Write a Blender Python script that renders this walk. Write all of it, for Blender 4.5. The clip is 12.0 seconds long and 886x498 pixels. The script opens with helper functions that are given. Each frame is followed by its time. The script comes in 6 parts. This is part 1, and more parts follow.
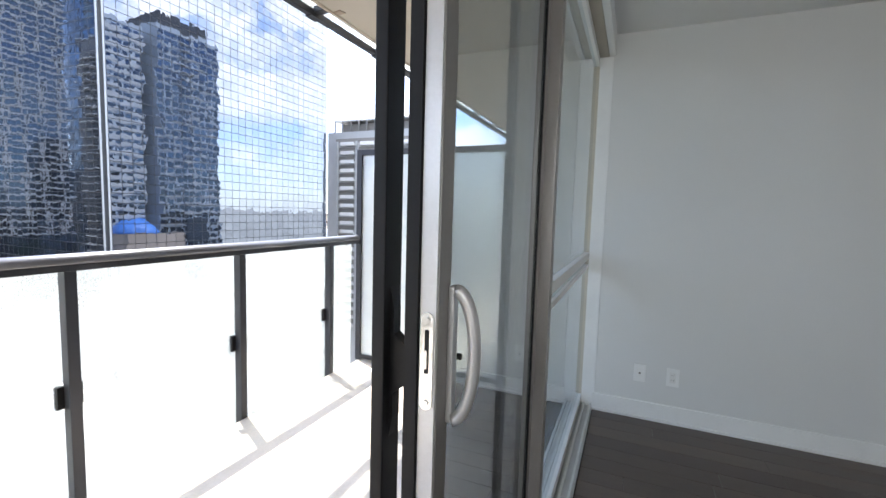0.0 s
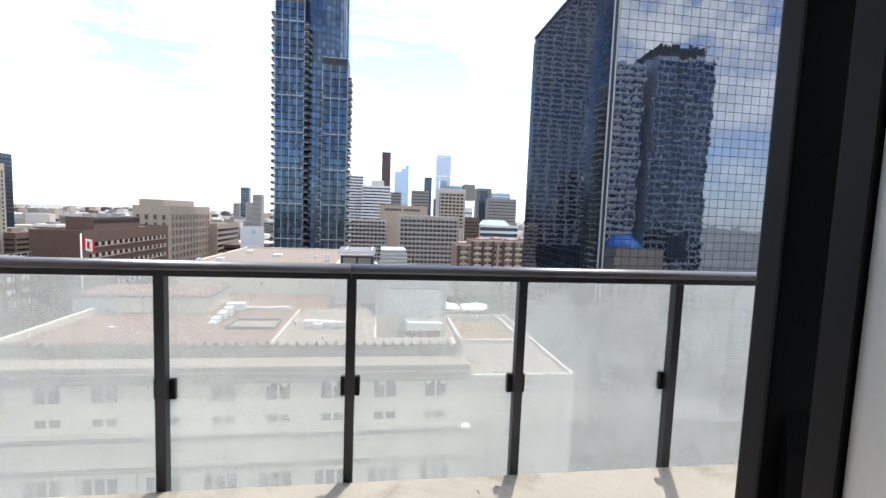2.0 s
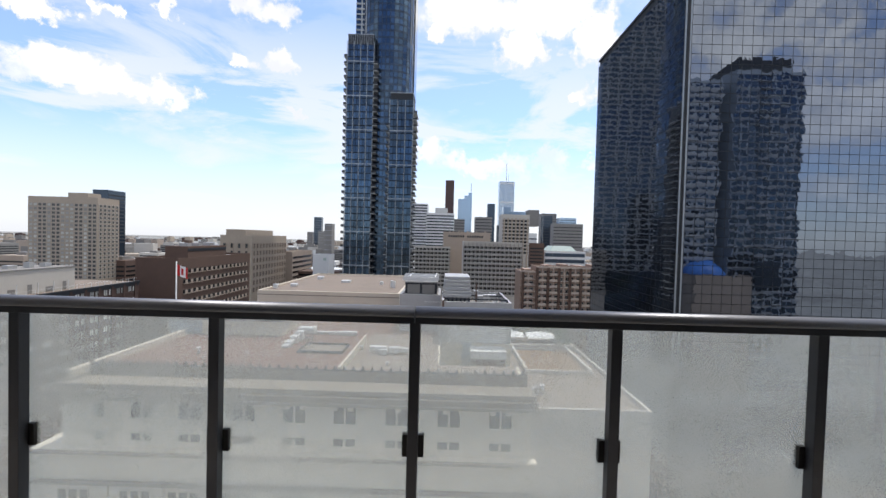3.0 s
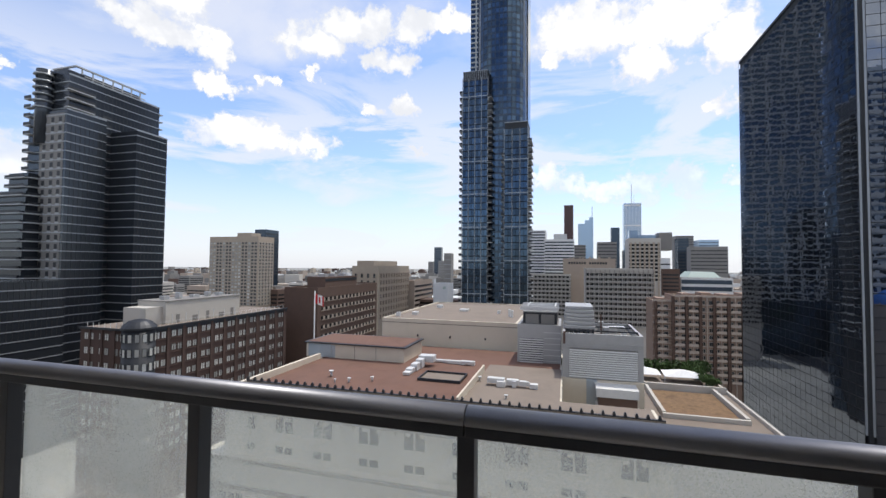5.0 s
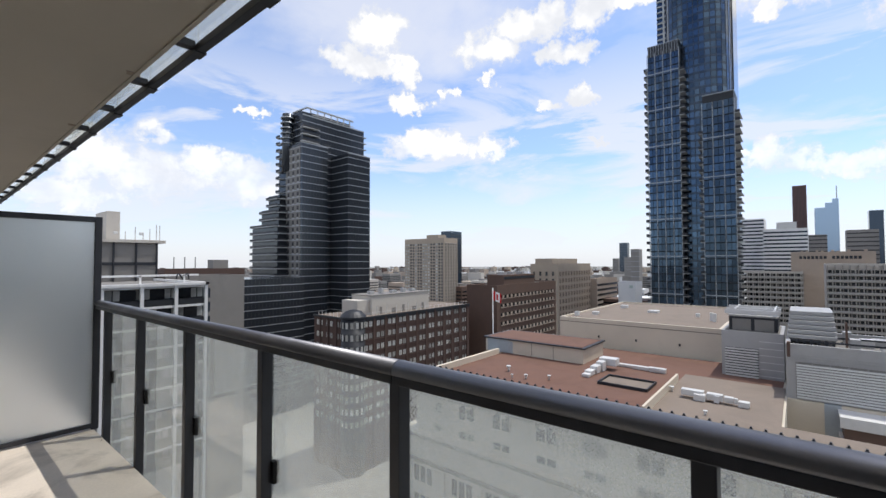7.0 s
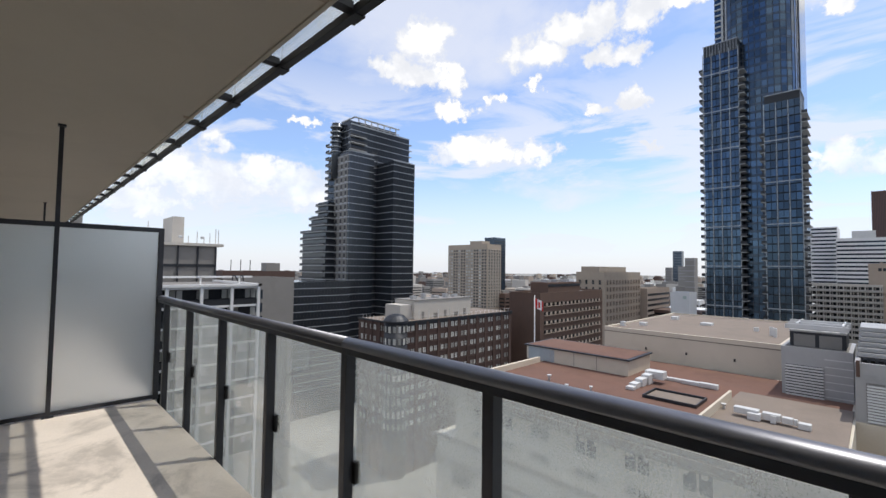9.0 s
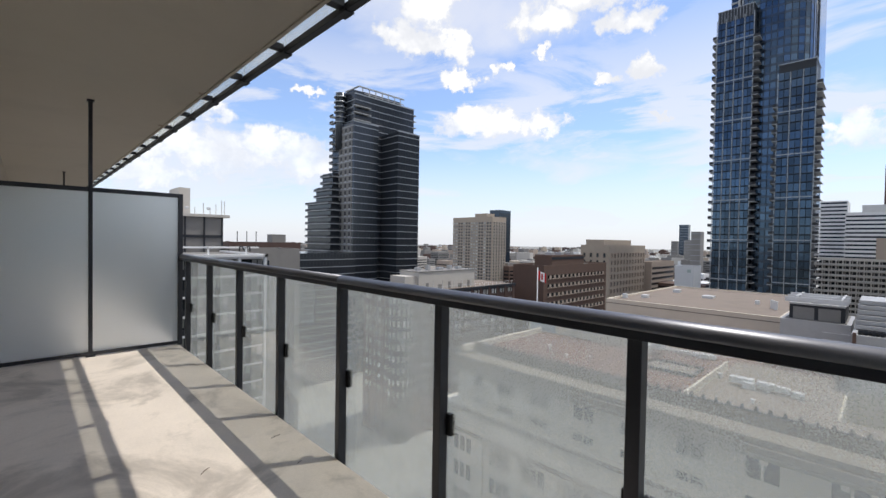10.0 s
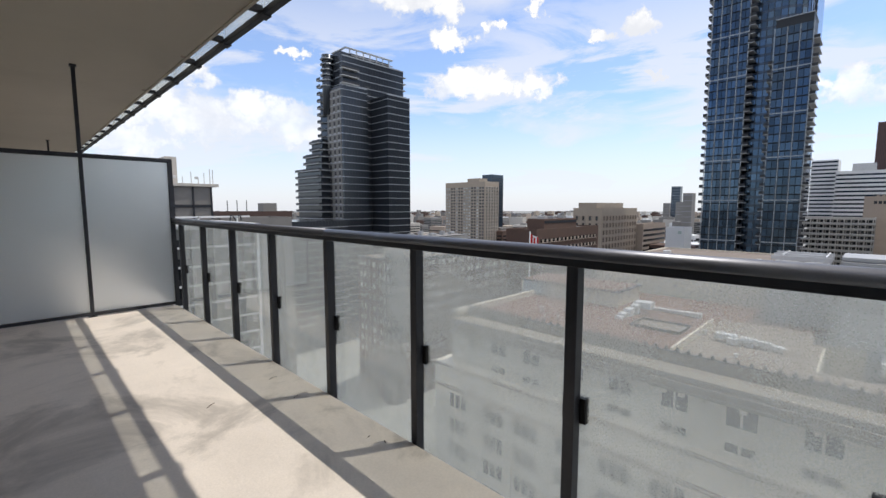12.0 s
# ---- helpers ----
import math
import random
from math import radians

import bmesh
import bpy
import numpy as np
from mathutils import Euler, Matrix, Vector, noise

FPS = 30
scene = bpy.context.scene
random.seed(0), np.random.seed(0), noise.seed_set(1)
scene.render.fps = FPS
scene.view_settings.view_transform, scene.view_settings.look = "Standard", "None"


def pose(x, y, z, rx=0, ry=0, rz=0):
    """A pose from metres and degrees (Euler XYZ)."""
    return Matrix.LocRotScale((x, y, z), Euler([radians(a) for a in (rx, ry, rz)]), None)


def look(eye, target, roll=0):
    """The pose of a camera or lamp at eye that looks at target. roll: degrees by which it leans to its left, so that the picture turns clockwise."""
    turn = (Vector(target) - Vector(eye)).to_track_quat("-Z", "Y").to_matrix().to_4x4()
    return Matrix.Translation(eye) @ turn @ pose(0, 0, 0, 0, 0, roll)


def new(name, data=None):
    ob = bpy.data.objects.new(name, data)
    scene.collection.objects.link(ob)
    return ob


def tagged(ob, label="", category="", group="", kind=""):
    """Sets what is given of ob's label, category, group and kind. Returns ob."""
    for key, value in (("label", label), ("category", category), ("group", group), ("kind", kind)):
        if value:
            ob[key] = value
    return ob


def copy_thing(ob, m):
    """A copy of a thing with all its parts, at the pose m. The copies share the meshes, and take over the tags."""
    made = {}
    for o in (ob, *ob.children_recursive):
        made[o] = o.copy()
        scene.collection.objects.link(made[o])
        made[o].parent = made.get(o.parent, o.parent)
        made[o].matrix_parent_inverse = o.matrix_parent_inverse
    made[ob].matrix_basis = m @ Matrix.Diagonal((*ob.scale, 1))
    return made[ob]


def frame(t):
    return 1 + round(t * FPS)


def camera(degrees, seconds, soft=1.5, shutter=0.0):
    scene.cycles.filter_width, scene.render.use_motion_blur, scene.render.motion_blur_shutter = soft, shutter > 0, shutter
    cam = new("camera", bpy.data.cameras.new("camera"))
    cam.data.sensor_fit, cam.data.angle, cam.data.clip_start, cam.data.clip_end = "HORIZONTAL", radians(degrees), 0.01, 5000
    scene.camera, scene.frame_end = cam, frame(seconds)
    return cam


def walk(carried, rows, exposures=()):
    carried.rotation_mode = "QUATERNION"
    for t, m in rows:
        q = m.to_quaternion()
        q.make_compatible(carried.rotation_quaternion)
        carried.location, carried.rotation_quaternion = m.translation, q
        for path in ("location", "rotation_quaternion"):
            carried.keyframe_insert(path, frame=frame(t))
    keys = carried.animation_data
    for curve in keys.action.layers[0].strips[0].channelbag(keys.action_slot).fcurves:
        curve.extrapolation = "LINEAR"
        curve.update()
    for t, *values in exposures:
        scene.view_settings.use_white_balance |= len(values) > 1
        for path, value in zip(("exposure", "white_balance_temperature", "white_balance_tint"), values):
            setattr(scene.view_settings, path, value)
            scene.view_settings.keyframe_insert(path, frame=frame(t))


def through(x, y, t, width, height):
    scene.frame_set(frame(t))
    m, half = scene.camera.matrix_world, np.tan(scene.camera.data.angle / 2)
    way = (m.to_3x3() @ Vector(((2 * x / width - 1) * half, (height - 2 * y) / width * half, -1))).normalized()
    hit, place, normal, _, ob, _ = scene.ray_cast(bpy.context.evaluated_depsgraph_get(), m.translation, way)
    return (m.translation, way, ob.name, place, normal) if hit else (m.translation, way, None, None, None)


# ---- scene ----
cam = camera(91.6, 12.0)
PATH = [
    (0, (-2.097, 0.148, 1.346), (-1.3, -1.679, 1.173), 1.6),
    (0.6, (-2.117, 0.132, 1.359), (-0.914, -1.451, 1.148), 1.1),
    (1, (-2.117, 0.041, 1.361), (-0.598, -1.241, 1.139), 0.9),
    (1.5, (-2.077, -0.084, 1.364), (-0.243, -0.858, 1.174), 2.5),
    (2, (-2.05, -0.134, 1.382), (-0.077, -0.416, 1.22), 2.2),
    (2.5, (-1.941, -0.117, 1.394), (0.055, -0.186, 1.293), 1.7),
    (4.3, (-1.301, -0.162, 1.492), (0.686, 0.053, 1.567), 1.2),
    (4.5, (-1.218, -0.185, 1.494), (0.756, 0.127, 1.569), 0.9),
    (5, (-1.075, -0.239, 1.487), (0.846, 0.311, 1.558), 0.5),
    (5.5, (-0.969, -0.353, 1.509), (0.861, 0.449, 1.586), -0.1),
    (6, (-0.962, -0.611, 1.504), (0.761, 0.404, 1.561), -0.0),
    (6.5, (-0.932, -0.769, 1.463), (0.689, 0.402, 1.518), -0.1),
    (7, (-0.973, -0.98, 1.443), (0.571, 0.29, 1.503), -0.2),
    (9, (-1.089, -1.704, 1.454), (0.317, -0.284, 1.541), 0.7),
    (9.5, (-1.216, -1.993, 1.421), (0.181, -0.563, 1.471), 1.2),
    (10, (-1.318, -2.194, 1.347), (0.074, -0.758, 1.306), 1.0),
    (10.5, (-1.419, -2.381, 1.363), (-0.029, -0.949, 1.233), 0.9),
    (11, (-1.445, -2.453, 1.312), (-0.048, -1.032, 1.135), 0.4),
    (11.5, (-1.448, -2.465, 1.293), (-0.043, -1.055, 1.097), 0.1),
    (12, (-1.396, -2.413, 1.274), (0.012, -1.007, 1.076), -0.0),
]
walk(cam, [(t, look(eye, target, roll)) for t, eye, target, roll in PATH],
     exposures=[(0.0, 2.3), (0.6, 2.3), (1.0, 2.1), (1.5, 1.6), (2.0, 1.0), (2.5, 0.42), (3.4, 0.17), (4.5, 0.1), (6.0, 0.06), (12.0, 0.05)])

# ---- world and sun ----
SUN_EL, SUN_ROT = radians(66.7), radians(117.0)


class Tree:
    """A small wrapper for building node trees."""

    def __init__(self, tree):
        self.t = tree
        self.t.nodes.clear()

    def n(self, kind, props=None, **ins):
        node = self.t.nodes.new(kind)
        for k, v in (props or {}).items():
            setattr(node, k, v)
        for k, v in ins.items():
            self.put(node.inputs[int(k[1:])] if k[0] == "i" and k[1:].isdigit() else node.inputs[k.replace("_", " ")], v)
        return node

    def put(self, socket, v):
        if isinstance(v, bpy.types.NodeSocket):
            self.t.links.new(v, socket)
        elif isinstance(v, bpy.types.Node):
            self.t.links.new(v.outputs[0], socket)
        else:
            socket.default_value = v

    def math(self, op, a, b=0.0, clamp=False):
        return self.n("ShaderNodeMath", {"operation": op, "use_clamp": clamp}, i0=a, i1=b).outputs[0]

    def mix(self, f, a, b, blend="MIX"):
        node = self.n("ShaderNodeMix", {"data_type": "RGBA", "blend_type": blend})
        self.put(node.inputs[0], f)
        self.put(node.inputs[6], a)
        self.put(node.inputs[7], b)
        return node.outputs[2]

    def ramp(self, f, lo, hi, a=0.0, b=1.0, smooth=True):
        node = self.n("ShaderNodeMapRange", {"interpolation_type": "SMOOTHSTEP" if smooth else "LINEAR"})
        for k, v in enumerate((f, lo, hi, a, b)):
            self.put(node.inputs[k], v)
        return node.outputs[0]


# clouds: azimuth and elevation of the middle in degrees (azimuth clockwise from +y), half width and half height
PUFFS_NORTH = [
    (41.5, 27.9, 3.9, 2.7), (37.7, 25.5, 3.4, 1.7), (42.1, 24.4, 4.7, 2.0), (45.9, 23.6, 1.9, 1.7), (46.0, 20.3, 2.7, 1.2),
    (50.9, 21.4, 1.5, 0.7), (64.4, 28.8, 3.6, 2.5), (57.2, 26.4, 4.7, 2.0), (61.3, 28.6, 3.6, 1.8), (66.9, 25.4, 4.5, 1.7),
    (68.8, 28.7, 3.2, 1.9), (74.4, 29.7, 5.1, 1.2), (56.2, 23.2, 1.5, 0.7), (64.8, 19.7, 1.4, 0.9), (68.7, 20.1, 2.5, 1.1),
    (49.6, 14.8, 6.9, 1.4), (49.3, 15.7, 4.1, 1.7), (26.2, 17.9, 1.9, 0.5),
]
BANK_LOW = [
    (15.4, 14.3, 2.7, 1.4), (11.9, 11.7, 5.2, 2.2), (22.6, 11.4, 5.0, 2.0), (16.7, 9.7, 9.3, 2.8), (26.0, 9.5, 5.1, 2.2),
    (9.4, 7.1, 6.2, 1.7), (56.6, 14.8, 3.7, 1.4), (71.1, 14.6, 1.3, 0.5), (87.5, 25.3, 1.7, 1.0), (88.0, 11.0, 2.5, 2.0),
    (98.9, 9.8, 2.9, 2.1), (94.7, 8.9, 3.3, 1.2), (85.8, 12.1, 1.2, 0.9),
]
PUFFS_EAST = [
    (98.6, 27.7, 12.9, 3.4), (98.9, 23.9, 4.1, 2.3), (108.4, 23.6, 3.4, 2.4), (102.7, 10.5, 3.0, 1.7), (107.8, 17.6, 2.2, 1.3),
    (108.1, 9.6, 1.5, 0.8), (95.3, 9.8, 5.7, 1.2), (89.2, 10.8, 3.0, 1.5), (87.4, 25.3, 1.4, 0.9),
]
CLOUDS = PUFFS_NORTH + BANK_LOW + PUFFS_EAST


def make_world():
    w = bpy.data.worlds.new("sky")
    scene.world = w
    w.use_nodes = True
    T = Tree(w.node_tree)
    sky = T.n("ShaderNodeTexSky", {"sky_type": "NISHITA", "sun_disc": False, "sun_elevation": SUN_EL, "sun_rotation": SUN_ROT,
                                  "altitude": 100.0, "air_density": 1.0, "dust_density": 0.6, "ozone_density": 1.5})
    co = T.n("ShaderNodeTexCoord")
    xyz = T.n("ShaderNodeSeparateXYZ", i0=co.outputs["Generated"])
    x, y, z = xyz.outputs
    az = T.math("MULTIPLY", T.math("ARCTAN2", x, y), 57.2958)
    el = T.math("MULTIPLY", T.math("ARCSINE", z), 57.2958)
    # cloud plane for the texture: stretched towards the horizon
    zz = T.math("ADD", T.math("MAXIMUM", z, 0.0), 0.16)
    plane = T.n("ShaderNodeCombineXYZ", i0=T.math("DIVIDE", x, zz), i1=T.math("DIVIDE", y, zz), i2=3.7)
    big = T.n("ShaderNodeTexNoise", {"noise_dimensions": "3D"}, Vector=plane, Scale=0.85, Detail=7.0, Roughness=0.56, Distortion=0.4)
    fine = T.n("ShaderNodeTexNoise", {"noise_dimensions": "3D"}, Vector=co.outputs["Generated"], Scale=19.0, Detail=9.0, Roughness=0.62)
    wob = T.n("ShaderNodeTexNoise", {"noise_dimensions": "3D"}, Vector=co.outputs["Generated"], Scale=26.0, Detail=6.0, Roughness=0.6)
    wob = T.n("ShaderNodeSeparateColor", i0=wob.outputs[1]).outputs
    azw = T.math("ADD", az, T.math("MULTIPLY", T.math("SUBTRACT", wob[0], 0.5), 7.0))
    elw = T.math("ADD", el, T.math("MULTIPLY", T.math("SUBTRACT", wob[1], 0.5), 4.6))
    veil = T.ramp(big.outputs[0], 0.40, 0.66)
    low = T.math("MULTIPLY", T.ramp(el, 16.0, 0.0), 0.85)
    streak = T.n("ShaderNodeTexNoise", {"noise_dimensions": "3D"}, Vector=T.n("ShaderNodeCombineXYZ", i0=T.math("MULTIPLY", az, 0.045), i1=T.math("MULTIPLY", el, 0.17), i2=1.3), Scale=1.0, Detail=7.0, Roughness=0.6, Distortion=0.5)
    band = T.math("MULTIPLY", T.ramp(streak.outputs[0], 0.44, 0.58), T.ramp(el, 32.0, 15.0))
    veil = T.math("MAXIMUM", T.math("MULTIPLY", veil, T.ramp(el, 75.0, 8.0, 0.6, 0.9)), T.math("MULTIPLY", band, 0.85))
    veil = T.math("MAXIMUM", T.math("MAXIMUM", veil, 0.12), T.math("MULTIPLY", low, 1.0))
    there = T.math("MAXIMUM", T.ramp(az, 105.0, 125.0), T.ramp(az, -12.0, -25.0))
    veil = T.math("MULTIPLY", veil, T.ramp(there, 0.0, 1.0, 1.0, 0.7, False))
    puffs = None
    lump = T.n("ShaderNodeTexNoise", {"noise_dimensions": "3D"}, Vector=co.outputs["Generated"], Scale=5.5, Detail=3.0, Roughness=0.6)
    fx = T.math("ADD", T.math("MULTIPLY", T.math("SUBTRACT", fine.outputs[0], 0.5), 3.4), T.math("MULTIPLY", T.math("SUBTRACT", lump.outputs[0], 0.5), 1.6))
    fx = T.math("ADD", fx, 0.02)
    for a, e, wa, he in CLOUDS:
        da = T.math("DIVIDE", T.math("SUBTRACT", azw, a), wa)
        de = T.math("DIVIDE", T.math("SUBTRACT", elw, e), he)
        r = T.math("SUBTRACT", 1.0, T.math("ADD", T.math("MULTIPLY", da, da), T.math("MULTIPLY", de, de)))
        r = T.math("MAXIMUM", r, -1.5)
        puffs = r if puffs is None else T.math("MAXIMUM", puffs, r)
    # elsewhere in the sky, where nothing is fixed, scattered clouds of the same kind
    rest = T.n("ShaderNodeTexNoise", {"noise_dimensions": "3D"}, Vector=plane, Scale=1.5, Detail=3.0, Roughness=0.5)
    other = T.math("MULTIPLY", T.math("SUBTRACT", rest.outputs[0], 0.47), 6.0)
    puffs = T.math("ADD", T.math("MULTIPLY", puffs, T.math("SUBTRACT", 1.0, there)), T.math("MULTIPLY", other, there))
    body = T.ramp(T.math("ADD", puffs, fx), -0.30, 0.52)
    shade = T.ramp(T.math("ADD", puffs, fx), 0.0, 1.0)
    horizon = T.ramp(el, -1.0, 5.0)
    blue = T.mix(1.0, sky, (1.24, 1.37, 1.60, 1), "MULTIPLY")
    col = T.mix(T.math("MULTIPLY", veil, 0.9), blue, (6.75, 6.9, 7.5, 1))
    grey = T.n("ShaderNodeTexNoise", {"noise_dimensions": "3D"}, Vector=co.outputs["Generated"], Scale=8.0, Detail=5.0, Roughness=0.55)
    shade = T.math("MULTIPLY", shade, T.ramp(grey.outputs[0], 0.36, 0.58))
    white = T.mix(shade, (6.5, 6.65, 7.05, 1), (9.6, 9.5, 9.4, 1))
    col = T.mix(T.math("MULTIPLY", T.math("MULTIPLY", body, T.ramp(el, 5.0, 20.0, 0.45, 1.0)), horizon), col, white)
    bg = T.n("ShaderNodeBackground", Color=col, Strength=0.125)
    T.n("ShaderNodeOutputWorld", Surface=bg)


make_world()
sun = new("sun", bpy.data.lights.new("sun", "SUN"))
sun.data.energy, sun.data.angle, sun.data.color = 3.0, radians(0.5), (1.0, 0.95, 0.87)
sun.matrix_world = look((0, 0, 0), (-0.385, 0.195, -1))


# ---- materials ----
def material(name, color, rough=0.6, metal=0.0, var=0.12, scale=3.0, fine=60.0, bump=0.0, stain=0.0, stain_scale=0.8, dark=0.6, each=0.0, spec=0.5, stretch=(1, 1, 1)):
    m = bpy.data.materials.new(name)
    m.use_nodes = True
    T = Tree(m.node_tree)
    geo = T.n("ShaderNodeNewGeometry")
    pos = T.n("ShaderNodeVectorMath", {"operation": "MULTIPLY"}, i0=geo.outputs["Position"], i1=stretch)
    n1 = T.n("ShaderNodeTexNoise", Vector=pos, Scale=scale, Detail=5.0, Roughness=0.6)
    n2 = T.n("ShaderNodeTexNoise", Vector=pos, Scale=fine, Detail=3.0)
    f = T.math("ADD", T.math("MULTIPLY", n1.outputs[0], 0.65), T.math("MULTIPLY", n2.outputs[0], 0.35))
    f = T.ramp(f, 0.3, 0.7, 1 - var, 1 + var, False)
    if each:
        info = T.n("ShaderNodeObjectInfo")
        f = T.math("MULTIPLY", f, T.ramp(info.outputs["Random"], 0.0, 1.0, 1 - each, 1 + each, False))
        f = T.math("MULTIPLY", f, T.ramp(geo.outputs["Random Per Island"], 0.0, 1.0, 1 - each, 1 + each, False))
    c = T.n("ShaderNodeVectorMath", {"operation": "SCALE"}, i0=(*color[:3],))
    T.put(c.inputs[3], f)
    c = c.outputs[0]
    if stain:
        n3 = T.n("ShaderNodeTexNoise", Vector=pos, Scale=stain_scale, Detail=6.0, Roughness=0.65, Distortion=0.6)
        s = T.math("MULTIPLY", T.ramp(n3.outputs[0], 0.48, 0.66), stain)
        c = T.mix(s, c, tuple(v * dark for v in color[:3]) + (1,))
    r = T.ramp(n1.outputs[0], 0.3, 0.7, max(rough - 0.08, 0.02), min(rough + 0.08, 1.0), False)
    b = T.n("ShaderNodeBsdfPrincipled", Base_Color=c, Roughness=r, Metallic=metal)
    b.inputs["Specular IOR Level"].default_value = spec
    if bump:
        bp = T.n("ShaderNodeBump", Height=n2.outputs[0], Strength=0.6, Distance=bump)
        T.put(b.inputs["Normal"], bp)
    T.n("ShaderNodeOutputMaterial", Surface=b)
    return m


def sheen(T, base=0.04):
    """Schlick's mirror share, the same from both sides of a thin pane."""
    lw = T.n("ShaderNodeLayerWeight", Blend=0.5)
    return T.math("ADD", T.math("MULTIPLY", T.math("POWER", lw.outputs["Facing"], 5.0), 1 - base), base)


def pane_material(name, tint, through, gloss, rough=0.0):
    """Clear architectural glass: tinted see-through with a mirror share."""
    m = bpy.data.materials.new(name)
    m.use_nodes = True
    T = Tree(m.node_tree)
    f = T.math("ADD", sheen(T), gloss, True)
    tr = T.n("ShaderNodeBsdfTransparent", Color=(*[through * v for v in tint], 1))
    gl = T.n("ShaderNodeBsdfGlossy", Color=(0.9, 0.93, 0.95, 1), Roughness=rough)
    T.n("ShaderNodeOutputMaterial", Surface=T.n("ShaderNodeMixShader", i0=f, i1=tr, i2=gl))
    return m


def milky_material(name, through, share, body, glow=0.5):
    """Fritted or etched glass: part clear, part white scattering."""
    m = bpy.data.materials.new(name)
    m.use_nodes = True
    T = Tree(m.node_tree)
    geo = T.n("ShaderNodeNewGeometry")
    n1 = T.n("ShaderNodeTexNoise", Vector=geo.outputs["Position"], Scale=2.0, Detail=5.0)
    n2 = T.n("ShaderNodeTexNoise", Vector=geo.outputs["Position"], Scale=180.0, Detail=2.0)
    f = T.math("ADD", T.ramp(n1.outputs[0], 0.3, 0.7, share - 0.03, share + 0.03, False), T.ramp(n2.outputs[0], 0.3, 0.7, -0.02, 0.02, False))
    tr = T.n("ShaderNodeBsdfTransparent", Color=(*through, 1))
    di = T.n("ShaderNodeBsdfDiffuse", Color=(*body, 1))
    tl = T.n("ShaderNodeBsdfTranslucent", Color=(*body, 1))
    sc = T.n("ShaderNodeMixShader", i0=glow, i1=di, i2=tl)
    mx = T.n("ShaderNodeMixShader", i0=f, i1=tr, i2=sc)
    fr = sheen(T)
    gl = T.n("ShaderNodeBsdfGlossy", Color=(1, 1, 1, 1), Roughness=0.03)
    T.n("ShaderNodeOutputMaterial", Surface=T.n("ShaderNodeMixShader", i0=T.math("MULTIPLY", fr, 0.8), i1=mx, i2=gl))
    return m


def etched_material(name):
    """Acid-etched glass: rough all through, with a little white scattering."""
    m = bpy.data.materials.new(name)
    m.use_nodes = True
    T = Tree(m.node_tree)
    geo = T.n("ShaderNodeNewGeometry")
    n1 = T.n("ShaderNodeTexNoise", Vector=geo.outputs["Position"], Scale=1.6, Detail=5.0)
    rf = T.n("ShaderNodeBsdfRefraction", Color=(0.90, 0.92, 0.92, 1), Roughness=0.45, IOR=1.35)
    di = T.n("ShaderNodeBsdfDiffuse", Color=(0.68, 0.72, 0.73, 1))
    tl = T.n("ShaderNodeBsdfTranslucent", Color=(0.82, 0.86, 0.88, 1))
    sc = T.n("ShaderNodeMixShader", i0=0.68, i1=di, i2=tl)
    mx = T.n("ShaderNodeMixShader", i0=T.ramp(n1.outputs[0], 0.3, 0.7, 0.27, 0.35, False), i1=rf, i2=sc)
    gl = T.n("ShaderNodeBsdfGlossy", Color=(1, 1, 1, 1), Roughness=0.25)
    fr = sheen(T)
    T.n("ShaderNodeOutputMaterial", Surface=T.n("ShaderNodeMixShader", i0=T.math("MULTIPLY", fr, 0.8), i1=mx, i2=gl))
    return m


def tower_glass(name, color, rough=0.03, metal=0.6, wave=0.02, scale=0.35, each=0.25):
    """Reflective curtain-wall glass whose panes are slightly warped."""
    m = bpy.data.materials.new(name)
    m.use_nodes = True
    T = Tree(m.node_tree)
    geo = T.n("ShaderNodeNewGeometry")
    info = T.n("ShaderNodeObjectInfo")
    n1 = T.n("ShaderNodeTexNoise", Vector=geo.outputs["Position"], Scale=scale, Detail=2.0)
    f = T.math("MULTIPLY", T.ramp(geo.outputs["Random Per Island"], 0, 1, 1 - each, 1 + each, False), T.ramp(info.outputs["Random"], 0, 1, 1 - each * 0.5, 1 + each * 0.5, False))
    c = T.n("ShaderNodeVectorMath", {"operation": "SCALE"}, i0=(*color[:3],))
    T.put(c.inputs[3], f)
    b = T.n("ShaderNodeBsdfPrincipled", Base_Color=c, Roughness=rough, Metallic=metal)
    if wave:
        T.put(b.inputs["Normal"], T.n("ShaderNodeBump", Height=n1.outputs[0], Strength=1.0, Distance=wave))
    T.n("ShaderNodeOutputMaterial", Surface=b)
    return m


